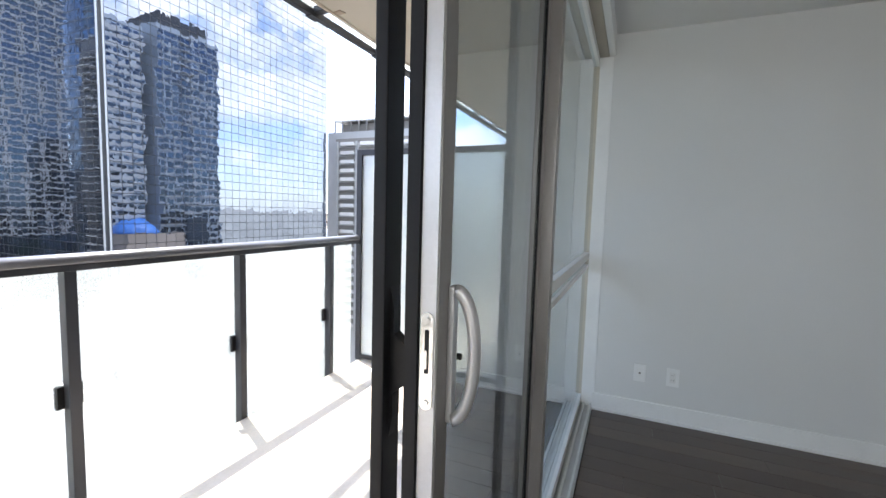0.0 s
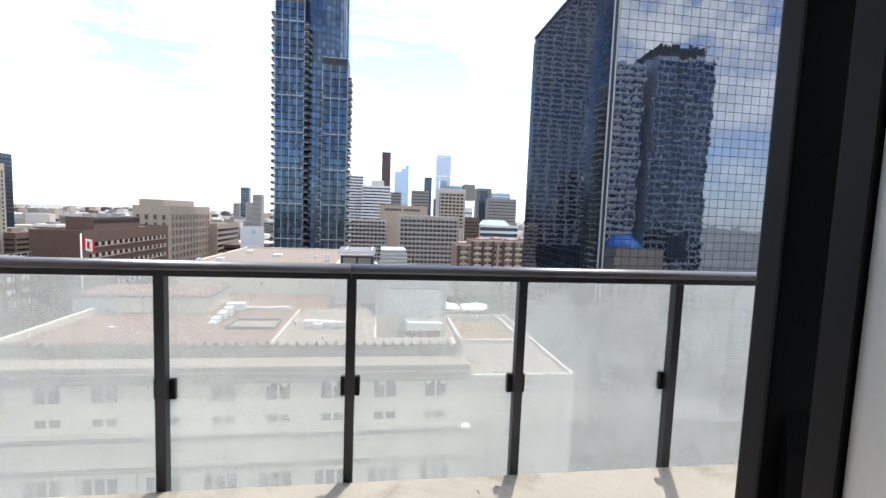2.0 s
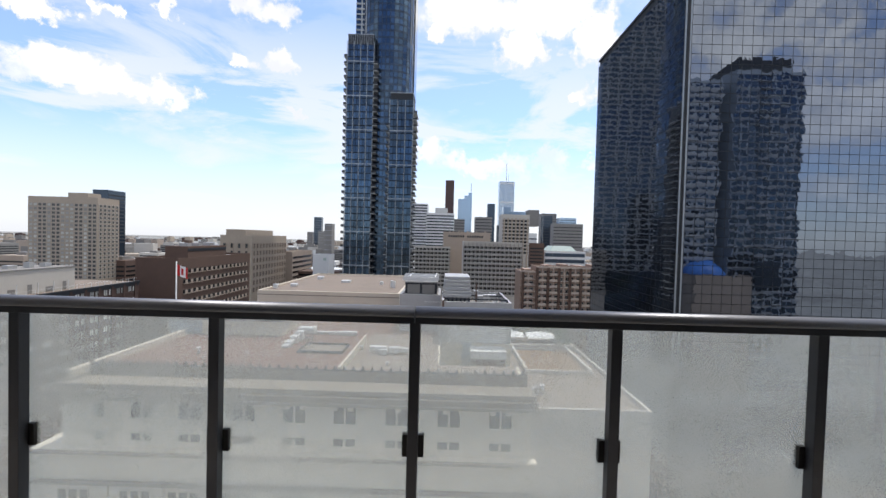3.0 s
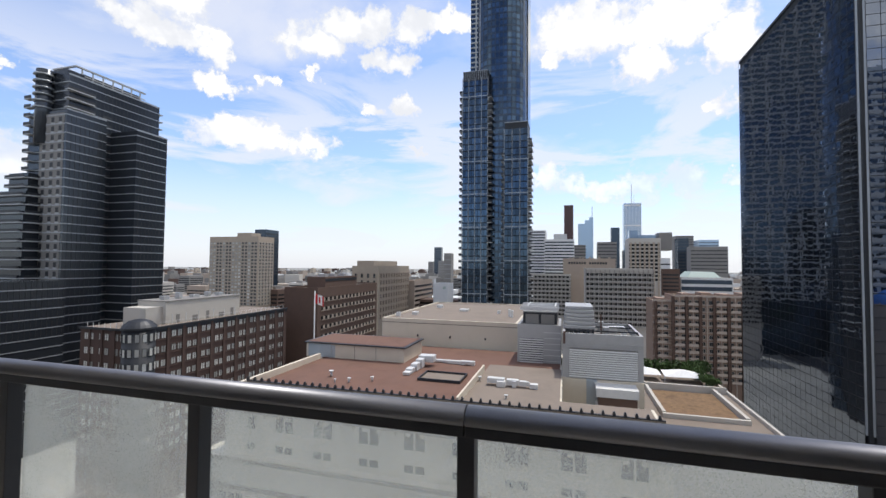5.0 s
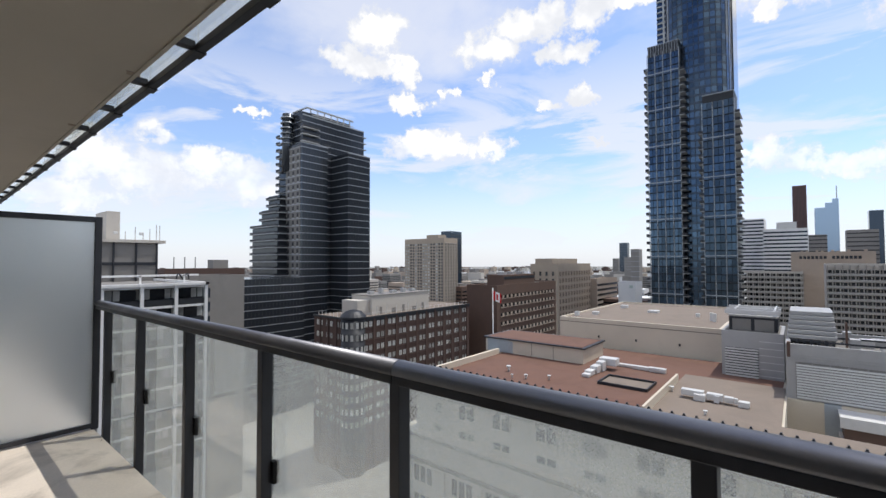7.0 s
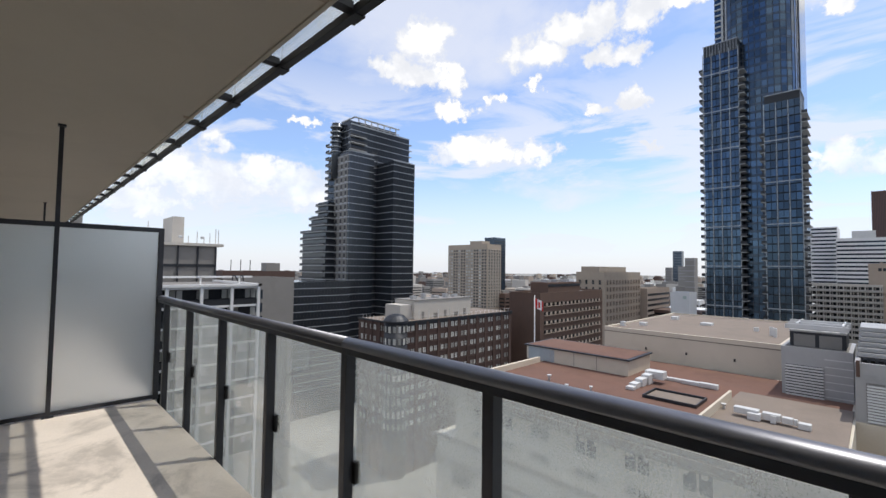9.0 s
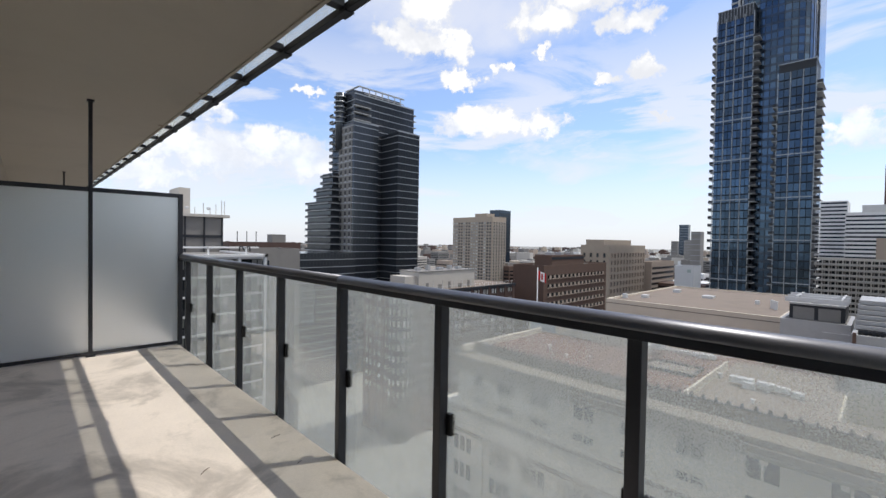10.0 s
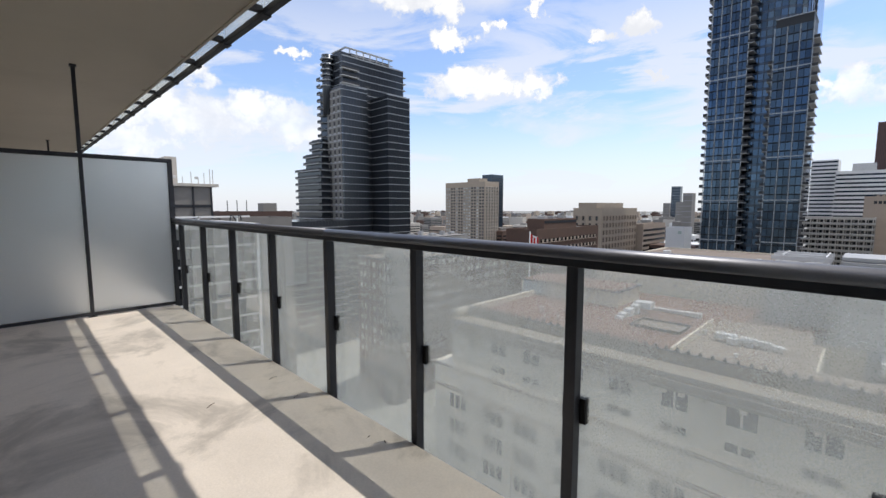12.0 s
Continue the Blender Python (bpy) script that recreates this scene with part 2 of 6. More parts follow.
M = dict(
    rail=material("charcoal_metal", (0.030, 0.032, 0.040), 0.42, 0.25, 0.1, 4, 200, 0.0002, 0.2, 6, 1.8),
    # paler than the charcoal of the posts: the sky's sheen is put into the colour
    rail_sheen=material("charcoal_rail", (0.17, 0.172, 0.19), 0.40, 0.6, 0.08, 5, 220, 0.0001, 0.12, 9, 1.6),
    black=material("black_metal", (0.007, 0.007, 0.008), 0.5, 0.0, 0.15, 5, 150, 0.0002, spec=0.25),
    alum=material("silver_aluminium", (0.62, 0.62, 0.63), 0.36, 0.5, 0.06, 4, 150, 0.0002, 0.2, 7, 0.7),
    alum_dull=material("taupe_aluminium", (0.32, 0.305, 0.295), 0.42, 0.5, 0.08, 4, 120, 0.0002),
    steel=material("lock_steel", (0.7, 0.7, 0.7), 0.2, 1.0, 0.08, 20, 200, 0.0001, 0.4, 30, 0.4),
    white=material("white_frame_paint", (0.78, 0.79, 0.79), 0.4, 0, 0.03, 3, 90, 0.0002, 0.25, 5, 0.85),
    wall=material("white_wall_paint", (0.66, 0.67, 0.67), 0.7, 0, 0.025, 1.2, 140, 0.0006, 0.15, 1.0, 0.95),
    ceil=material("room_ceiling_paint", (0.72, 0.72, 0.71), 0.8, 0, 0.02, 1.5, 120, 0.0006),
    concrete=material("balcony_concrete", (0.70, 0.625, 0.55), 0.70, 0, 0.12, 2.2, 90, 0.0015, 0.95, 1.3, 0.60),
    soffit=material("painted_soffit", (0.50, 0.46, 0.39), 0.85, 0, 0.05, 1.0, 160, 0.0015, 0.35, 0.8, 0.86),
    patch=material("soffit_patch", (0.36, 0.29, 0.23), 0.8, 0, 0.15, 10, 80),
    wood=material("dark_floorboard", (0.085, 0.062, 0.048), 0.36, 0, 0.3, 2.0, 30, 0.0006, 0, each=0.2, stretch=(1, 6, 1)),
    joint=material("floor_joint", (0.02, 0.016, 0.013), 0.8),
    clear=pane_material("door_glass", (0.90, 0.94, 0.94), 0.68, 0.14),
    clearwin=pane_material("window_glass", (0.92, 0.98, 1.0), 0.8, 0.06),
    milk=milky_material("fritted_glass", (0.965, 0.98, 0.96), 0.275, (0.885, 0.895, 0.85), 0.80),
    etched=etched_material("etched_glass"),
    debris=material("dead_twig", (0.10, 0.07, 0.05), 0.9),
    # the city
    ground=material("city_ground", (0.25, 0.25, 0.235), 0.95, 0, 0.4, 0.02, 0.3, 0, 0.7, 0.01, 0.5),
    road=material("asphalt", (0.055, 0.055, 0.058), 0.9, 0, 0.2, 0.5, 20, 0.002),
    limestone=material("limestone", (0.60, 0.555, 0.47), 0.85, 0, 0.1, 0.3, 6, 0.004, 0.35, 0.35, 0.75),
    limestone_dk=material("darker_brown_stone", (0.24, 0.21, 0.18), 0.9, 0, 0.18, 0.6, 8, 0.005, 0.4, 0.7, 0.5),
    roof_red=material("red_gravel_roof", (0.155, 0.082, 0.060), 0.95, 0, 0.16, 0.4, 9, 0.01, 0.5, 0.18, 0.72),
    roof_tan=material("tan_membrane", (0.215, 0.175, 0.145), 0.92, 0, 0.12, 0.3, 6, 0.004, 0.5, 0.2, 0.8),
    roof_grey=material("grey_roof", (0.20, 0.19, 0.18), 0.92, 0, 0.15, 0.3, 6, 0.004, 0.5, 0.2, 0.7),
    plaster=material("cream_render", (0.60, 0.535, 0.44), 0.85, 0, 0.06, 0.2, 8, 0.002, 0.3, 0.3, 0.86),
    metalgrey=material("grey_cladding", (0.40, 0.40, 0.405), 0.5, 0.3, 0.08, 0.5, 12, 0.001, 0.3, 0.5, 0.8),
    metalwhite=material("white_cladding", (0.62, 0.62, 0.62), 0.5, 0.1, 0.06, 0.5, 12, 0, 0.25, 0.6, 0.75),
    brick_dk=material("dark_brick", (0.085, 0.052, 0.044), 0.9, 0, 0.2, 0.5, 12, 0.003, 0.3, 0.3, 0.8),
    brick_red=material("red_brick", (0.115, 0.072, 0.056), 0.9, 0, 0.15, 0.4, 12, 0.003, 0.3, 0.3, 0.8),
    beige=material("beige_precast", (0.40, 0.335, 0.27), 0.88, 0, 0.1, 0.2, 8, 0.002, 0.3, 0.2, 0.85),
    tan=material("tan_precast", (0.38, 0.31, 0.255), 0.88, 0, 0.08, 0.2, 8, 0.002, 0.3, 0.2, 0.85),
    pale=material("pale_concrete", (0.50, 0.47, 0.43), 0.85, 0, 0.08, 0.2, 8, 0.002, 0.25, 0.2, 0.85),
    grey=material("grey_precast", (0.22, 0.21, 0.20), 0.85, 0, 0.1, 0.2, 8, 0.002, 0.3, 0.2, 0.8),
    whitec=material("white_concrete", (0.70, 0.70, 0.70), 0.8, 0, 0.05, 0.2, 8, 0, 0.2, 0.2, 0.9),
    darkcrown=material("dark_steel", (0.03, 0.033, 0.04), 0.5, 0.3, 0.15, 0.5, 8),
    redstone=material("red_granite", (0.12, 0.062, 0.052), 0.5, 0.1, 0.08, 0.05, 2),
    blueg=tower_glass("pale_blue_glass", (0.36, 0.47, 0.60), 0.2, 0.5, 0, each=0.1),
    darkg=tower_glass("dark_glass", (0.05, 0.07, 0.10), 0.12, 0.6, 0, each=0.2),
    blackg=tower_glass("black_mirror_glass", (0.195, 0.22, 0.265), 0.01, 0.95, 0.007, 0.5, 0.06),
    towerg=tower_glass("blue_tower_glass", (0.052, 0.084, 0.128), 0.08, 0.85, 0.03, 0.25, 0.35),
    slateg=tower_glass("slate_tower_glass", (0.05, 0.058, 0.07), 0.18, 0.5, 0.03, 0.3, 0.35),
    win=tower_glass("window_dark", (0.035, 0.04, 0.045), 0.12, 0.35, 0, each=0.6),
    blind=material("pale_blind", (0.36, 0.36, 0.34), 0.35, 0, 0.1, 1, 10, each=0.45),
    mull=material("black_mullion", (0.02, 0.022, 0.026), 0.5, 0.2, 0.1, 1, 10),
    mull_lt=material("silver_mullion", (0.36, 0.38, 0.40), 0.45, 0.4, 0.1, 1, 10),
    slab=material("balcony_edge", (0.40, 0.41, 0.42), 0.7, 0, 0.08, 0.5, 10),
    foliage=material("tree_leaves", (0.055, 0.10, 0.025), 0.85, 0, 0.3, 0.6, 4, each=0.35),
    bark=material("tree_bark", (0.08, 0.06, 0.045), 0.95, 0, 0.2, 3, 20),
    redcloth=material("red_cloth", (0.50, 0.02, 0.02), 0.8),
    whitecloth=material("white_cloth", (0.8, 0.8, 0.8), 0.8),
    bluegrey=material("bluegrey_cladding", (0.36, 0.40, 0.44), 0.5, 0.2, 0.08, 0.5, 12, 0, 0.3, 0.5, 0.8),
    brownconc=material("brown_grey_concrete", (0.30, 0.275, 0.25), 0.88, 0, 0.1, 0.2, 8, 0.002, 0.3, 0.2, 0.85),
    rose=material("rose_brick", (0.33, 0.235, 0.185), 0.9, 0, 0.12, 0.3, 10, 0.002, 0.3, 0.2, 0.85),
    copper=material("pale_green_roof", (0.42, 0.50, 0.46), 0.7),
)


# ---- building blocks ----
def box(bm, x0, y0, z0, x1, y1, z1, mi=0, bevel=0.0):
    v = [bm.verts.new(c) for c in ((x0, y0, z0), (x1, y0, z0), (x1, y1, z0), (x0, y1, z0), (x0, y0, z1), (x1, y0, z1), (x1, y1, z1), (x0, y1, z1))]
    fs = [bm.faces.new([v[i] for i in f]) for f in ((3, 2, 1, 0), (4, 5, 6, 7), (0, 1, 5, 4), (1, 2, 6, 5), (2, 3, 7, 6), (3, 0, 4, 7))]
    for f in fs:
        f.material_index = mi
    if bevel:
        edges = list({e for f in fs for e in f.edges})
        r = bmesh.ops.bevel(bm, geom=edges, offset=bevel, segments=2, affect="EDGES", profile=0.6)
        for f in r["faces"]:
            f.material_index = mi
    return v


def prism(bm, pts, z0, z1, mi=0):
    """An upright prism over a counter-clockwise outline."""
    lo, hi = [bm.verts.new((x, y, z0)) for x, y in pts], [bm.verts.new((x, y, z1)) for x, y in pts]
    fs = [bm.faces.new(hi), bm.faces.new(lo[::-1])]
    n = len(pts)
    fs += [bm.faces.new((lo[i], lo[(i + 1) % n], hi[(i + 1) % n], hi[i])) for i in range(n)]
    for f in fs:
        f.material_index = mi


def tube(bm, path, r, seg=12, mi=0, flat=1.0, side=None):
    """A round bar along a path of points."""
    rings = []
    path = [Vector(p) for p in path]
    for i, p in enumerate(path):
        d = (path[min(i + 1, len(path) - 1)] - path[max(i - 1, 0)]).normalized()
        ref = Vector(side) if side else Vector((0, 0, 1)) if abs(d.z) < 0.9 else Vector((0, 1, 0))
        u = d.cross(ref).normalized()
        w = u.cross(d).normalized()
        rings.append([bm.verts.new(p + u * r * math.cos(a) + w * r * flat * math.sin(a)) for a in [2 * math.pi * k / seg for k in range(seg)]])
    for a, b in zip(rings, rings[1:]):
        for k in range(seg):
            f = bm.faces.new((a[k], a[(k + 1) % seg], b[(k + 1) % seg], b[k]))
            f.smooth, f.material_index = True, mi
    for ring, rev in ((rings[0], True), (rings[-1], False)):
        f = bm.faces.new(ring[::-1] if rev else ring)
        f.material_index = mi
    bmesh.ops.recalc_face_normals(bm, faces=bm.faces[:])


def mesh_of(name, bm, *mats):
    me = bpy.data.meshes.new(name)
    bm.to_mesh(me)
    bm.free()
    for m in mats:
        me.materials.append(m)
    return me


def part(name, bm, mats, parent=None, label="", **tags):
    mats = mats if isinstance(mats, (list, tuple)) else [mats]
    ob = new(name, mesh_of(name, bm, *mats))
    ob.parent = parent
    return tagged(ob, label, **tags)


def boxes(name, mats, parent, items, label="", bevel=0.0, **tags):
    bm = bmesh.new()
    for it in items:
        box(bm, *it, **({"bevel": bevel} if bevel else {}))
    return part(name, bm, mats, parent, label, **tags)


def empty(name, x, y, z, label, category, group=""):
    ob = new(name)
    ob.location = (x, y, z)
    ob.empty_display_size = 0.2
    return tagged(ob, label, category, group)


def setting(name, items, mats, label, category="", bevel=0.0):
    return boxes(name, mats, None, items, label, bevel, category=category, kind="structure")


FACADE, ROOM_Z, SOFFIT, SCR_A, SCR_B, STEP = -1.64, 0.06, 2.73, 3.56, -2.87, 0.834

# ---- the balcony's shell ----
EDGE, DECK = -0.026, 0.07
setting("balcony_floor", [(FACADE, SCR_B - 9, -0.16, EDGE, SCR_A + 14, DECK)], M["concrete"], "stained bare concrete balcony floor slab", "floor", 0.004)
setting("ceiling", [(FACADE, SCR_B - 9, SOFFIT, -0.05, SCR_A + 14, SOFFIT + 0.22)], M["soffit"], "cream painted concrete underside of the balcony above", "ceiling")
BAY = [-2.502, -1.68, -0.834, 0.0, 0.834, 1.668, 2.502]


# ---- railing ----
def make_railing():
    r = empty("balcony_railing", 0, 0, 0.08, "charcoal balcony railing with milky glass panels along the slab edge", "railing")
    o = Vector((0, 0, 0.08))

    def put(name, bm, mats, label=""):
        for v in bm.verts:
            v.co -= o
        return part(name, bm, mats, r, label)

    # top rail: rounded, in three lengths with fine joints
    for a, b in ((SCR_B + 0.02, -0.0), (0.004, SCR_A - 0.02)):
        bm = bmesh.new()
        n = 14
        ring = []
        for i in range(n):
            t = math.pi * i / (n - 1)
            ring.append((0.037 * math.cos(t), 1.102 + 0.031 * math.sin(t)))
        ring += [(-0.037, 1.094), (-0.034, 1.091), (0.034, 1.091), (0.037, 1.094)]
        va = [bm.verts.new((x, a, z)) for x, z in ring]
        vb = [bm.verts.new((x, b, z)) for x, z in ring]
        m = len(ring)
        for i in range(m):
            f = bm.faces.new((va[i], va[(i + 1) % m], vb[(i + 1) % m], vb[i]))
            f.smooth = i < n
        bm.faces.new(va[::-1]), bm.faces.new(vb)
        bmesh.ops.recalc_face_normals(bm, faces=bm.faces[:])
        # the lighter top colour stands in for sky glare on the handrail
        put("top_rail", bm, M["rail_sheen"], "rounded charcoal handrail, its colour lightened for sky sheen, lightly worn")
        bm = bmesh.new()
        box(bm, -0.033, a, 1.063, 0.033, b, 1.091, 0, 0.003)
        put("rail_skirt", bm, M["rail"], "darker square channel under the handrail")
    bm = bmesh.new()
    box(bm, EDGE + 0.002, -0.022, -0.17, 0.025, 0.022, 0.986, 0, 0.003)
    post_mesh = mesh_of("post", bm, M["rail"])
    # fixing lug beside the post's foot, bolted to the slab's face
    bm = bmesh.new()
    box(bm, EDGE, -0.034, -0.16, EDGE + 0.012, 0.034, -0.03, 0, 0.002)
    foot_mesh = mesh_of("fixing_plate", bm, M["rail"])
    bm = bmesh.new()
    for s in (-1, 1):
        box(bm, 0.018, s * 0.018 if s > 0 else -0.046, 0.0, 0.050, 0.046 if s > 0 else -0.018, 0.095, 0, 0.002)
    clip_mesh = mesh_of("glass_clip", bm, M["black"])
    for y in BAY:
        p = new("post", post_mesh)
        p.parent, p.location = r, (0, y, 0)
        c = new("glass_clip", clip_mesh)
        c.parent, c.location = p, (0, 0, 0.405)
        if y != 0.0:
            f = new("fixing_plate", foot_mesh)
            f.parent, f.location = p, (0, 0, 0)
    edges = [SCR_B + 0.03] + BAY + [3.336, SCR_A - 0.02]
    p = new("post", post_mesh)
    p.parent, p.location = r, (0, 3.3, 0)
    c = new("glass_clip", clip_mesh)
    c.parent, c.location = p, (0, 0, 0.405)
    edges[-2] = 3.3
    for a, b in zip(edges, edges[1:]):
        if b - a < 0.1:
            continue
        bm = bmesh.new()
        box(bm, 0.034, a + 0.012, -0.15, 0.044, b - 0.012, 0.992)
        put_ob = part("glass_panel", bm, M["milk"], r, "milky fritted glass panel")
    return r


make_railing()


# ---- privacy screens: steel frame with etched panes, and a pole up to the soffit ----
def make_screen(y, inner, label, pole=-0.835, top=1.83):
    s = empty("privacy_screen", 0, y, 0, label, "privacy screen")
    t = 0.022

    def bar(name, x0, x1, z0, z1, d=0.02):
        return boxes(name, M["rail"], s, [(x0, -d, z0, x1, d, z1)], bevel=0.002)

    bar("end_post", -0.044, 0.004, DECK, top)
    bar("ceiling_pole", pole - 0.017, pole + 0.017, DECK, SOFFIT)
    boxes("floor_plate", M["rail"], s, [(pole - 0.04, -0.035, DECK, pole + 0.04, 0.035, DECK + 0.008)])
    boxes("ceiling_plate", M["rail"], s, [(pole - 0.03, -0.03, SOFFIT - 0.02, pole + 0.03, 0.03, SOFFIT)])
    for a, b in ((pole + 0.017, -0.044), (inner, pole - 0.017)):
        bar("top_bar", a, b, top - 0.045, top)
        bar("bottom_bar", a, b, 0.085, 0.12)
        boxes("etched_pane", M["etched"], s, [(a, -0.005, 0.12, b, 0.005, top - 0.045)], "frosted etched glass pane")
    bar("inner_post", inner - 0.03, inner, DECK, top)
    return s


make_screen(SCR_A, FACADE + 0.03, "charcoal framed privacy screen with frosted glass at the balcony's end")
make_screen(SCR_B, -1.25, "charcoal framed frosted privacy screen beside the glazed wall")
make_screen(10.65, FACADE + 0.03, "charcoal framed frosted privacy screen of a neighbour's balcony", -0.70)
make_screen(SCR_B - 7.2, FACADE + 0.03, "charcoal framed frosted privacy screen of a neighbour's balcony", -0.70)


# ---- guard of the balcony above: glass hung outside the slab's edge ----
def make_upper_guard():
    g = empty("upper_railing", 0.09, 0, SOFFIT, "dark glass guard of the balcony above, clamped outside its slab", "railing")
    boxes("bottom_rail", M["rail"], g, [(-0.05, SCR_B - 9, -0.035, -0.002, SCR_A + 14, 0.01)], bevel=0.003)
    boxes("top_rail", M["rail"], g, [(-0.03, SCR_B - 9, 1.05, 0.03, SCR_A + 14, 1.10)], bevel=0.003)
    bm = bmesh.new()
    box(bm, -0.14, -0.03, -0.012, -0.05, 0.03, 0.028)
    box(bm, -0.055, -0.05, -0.042, 0.006, 0.05, -0.03)
    br = mesh_of("bracket", bm, M["rail"])
    bm = bmesh.new()
    box(bm, -0.030, 0.006, 0.012, -0.020, 0.834 - 0.006, 1.04)
    gl = mesh_of("glass_panel", bm, M["milk"])
    for k in range(-14, 20):
        o = new("bracket", br)
        o.parent, o.location = g, (0, k * 0.834 + 0.11, 0)
        o = new("glass_panel", gl)
        o.parent, o.location = g, (0, k * 0.834 + 0.11, 0)


make_upper_guard()
tagged(boxes("drip_edge", M["soffit"], None, [(-0.075, SCR_B - 9, SOFFIT - 0.012, -0.05, SCR_A + 14, SOFFIT)]), "thin cream drip strip along the slab edge", "trim", kind="structure")
for px, py, s in ((-0.10, 0.12, 0.05), (-0.075, 2.48, 0.045), (-0.09, 4.2, 0.04), (-0.11, -2.45, 0.04)):
    bm = bmesh.new()
    prism(bm, [(px - s, py - s * 0.6), (px + s * 0.6, py - s * 0.8), (px + s, py + s * 0.4), (px - s * 0.7, py + s * 0.7)], SOFFIT - 0.006, SOFFIT + 0.002)
    part("repair_patch", bm, M["patch"], None, "brown mortar patch on the soffit by its edge", category="patch", kind="structure")

# ---- glazed wall, door and room ----
HEAD = 2.36
XW = FACADE - 0.10
setting("wall_facade", [
    (FACADE - 0.26, SCR_B - 9, 0.0, FACADE, SCR_B - 0.02, SOFFIT), (FACADE - 0.26, 0.62, 0.0, FACADE, SCR_A + 14, SOFFIT),
    (FACADE - 0.26, SCR_B - 0.02, HEAD, FACADE, 0.62, SOFFIT)], M["soffit"], "cream clad outer wall around the glazing", "wall")
setting("wall_pier", [(FACADE, SCR_B - 0.5, 0.0, -1.28, SCR_B - 0.02, SOFFIT)], M["soffit"], "cream concrete pier behind the privacy screen", "wall")
setting("room_floor_slab", [(-6.5, SCR_B + 0.0, -0.22, FACADE - 0.0, 3.4, 0.0)], M["grey"], "concrete slab under the room", "floor")
Y0, Y1, X0R = -2.87, 3.2, -6.2
setting("wall_south", [(X0R, Y0 - 0.2, 0.0, -1.93, Y0, 2.49), (-1.93, Y0 - 0.2, 0.0, FACADE - 0.26, Y0 - 0.02, 2.49)], M["wall"], "plain white painted room wall with outlets", "wall")
# the opening in this wall is added, out of view, for the fill lamp
setting("wall_north", [(X0R, Y1, 0.0, -5.4, Y1 + 0.2, 2.49), (-2.4, Y1, 0.0, FACADE - 0.26, Y1 + 0.2, 2.49), (-5.4, Y1, 0.0, -2.4, Y1 + 0.2, 0.5), (-5.4, Y1, 2.3, -2.4, Y1 + 0.2, 2.49)], M["wall"], "plain white painted room wall", "wall")
setting("wall_west", [(X0R - 0.2, Y0 - 0.2, 0.0, X0R, Y1 + 0.2, 2.49)], M["wall"], "plain white painted room wall", "wall")
setting("wall_inner_east", [(FACADE - 0.27, 0.64, 0.0, FACADE - 0.262, Y1, 2.49)], M["wall"], "white painted wall beside the door", "wall")
setting("room_ceiling", [(X0R - 0.2, Y0 - 0.2, 2.49, FACADE - 0.26, Y1 + 0.2, 2.64)], M["ceil"], "flat white painted ceiling", "ceiling")
setting("lintel", [(FACADE - 0.30, Y0 - 0.10, 2.36, FACADE - 0.262, 0.64, 2.49)], M["white"], "white head frame above the glazing", "trim", 0.004)
setting("baseboard", [(X0R, Y0, ROOM_Z - 0.02, -1.917, Y0 + 0.014, 0.155), (X0R, Y0 + 0.014, ROOM_Z - 0.02, -1.905, Y0 + 0.024, 0.058)], M["white"], "white painted baseboard with a shoe moulding", "baseboard", 0.003)

# whiter than the room wall: the daylight on the reveal is put into its colour
setting("reveal", [(-1.928, Y0 - 0.02, 0.045, -1.846, Y0 - 0.006, 2.36)], M["white"], "window reveal, coloured whiter than the wall for the daylight on it", "trim")
# sliding tracks on the sill
setting("sill", [(FACADE - 0.28, Y0 - 0.10, 0.0, FACADE, 0.62, 0.045)], M["alum"], "pale aluminium door sill", "sill")
for tx in (-1.905, -1.865, -1.825, -1.80, -1.755, -1.70, -1.66):
    setting("track", [(tx - 0.006, Y0 - 0.10, 0.045, tx + 0.006, 0.62, 0.068)], M["white"], "raised white sliding door track", "track", 0.002)


# added fill lamp, out of view, that brightens the room in place of sky light
room_light = new("added_room_fill", bpy.data.lights.new("added_room_fill", "AREA"))
room_light.data.shape, room_light.data.size, room_light.data.size_y = "RECTANGLE", 2.9, 1.7
room_light.data.energy, room_light.data.color = 10.5, (1.0, 0.99, 0.95)
room_light.matrix_world = look((-3.9, Y1 + 0.12, 1.4), (-3.9, 0.0, 1.3))


def make_window():
    """The fixed light beyond the sliding door, with a transom and a low light under it."""
    w = tagged(new("window_1"), "white framed fixed window with a transom bar", "window", kind="structure")
    w.location = (-1.815, 0, 0)
    a, b = Y0 - 0.10, -1.43
    F = M["white"]
    boxes("window_frame", F, w, [(-0.03, a, 0.07, 0.06, a + 0.05, HEAD), (-0.03, a, HEAD - 0.05, 0.06, b, HEAD), (-0.03, a, 0.07, 0.06, b, 0.12)], bevel=0.003)
    boxes("mullion", M["alum_dull"], w, [(-0.030, b - 0.0, 0.07, 0.012, b + 0.055, HEAD)], bevel=0.003)
    boxes("transom", F, w, [(-0.030, a + 0.05, 1.055, 0.05, b, 1.10)], bevel=0.004)
    boxes("inner_sash", F, w, [(-0.028, a + 0.05, 0.995, -0.012, b, 1.02)], bevel=0.003)
    boxes("gasket", M["black"], w, [(-0.025, a + 0.05, 0.12, 0.0, a + 0.062, HEAD - 0.05)])
    boxes("pane", M["clearwin"], w, [(-0.012, a + 0.05, 1.11, 0.006, b, HEAD - 0.05)])
    boxes("pane", M["clearwin"], w, [(-0.012, a + 0.05, 0.12, 0.006, b, 1.055)])


make_window()


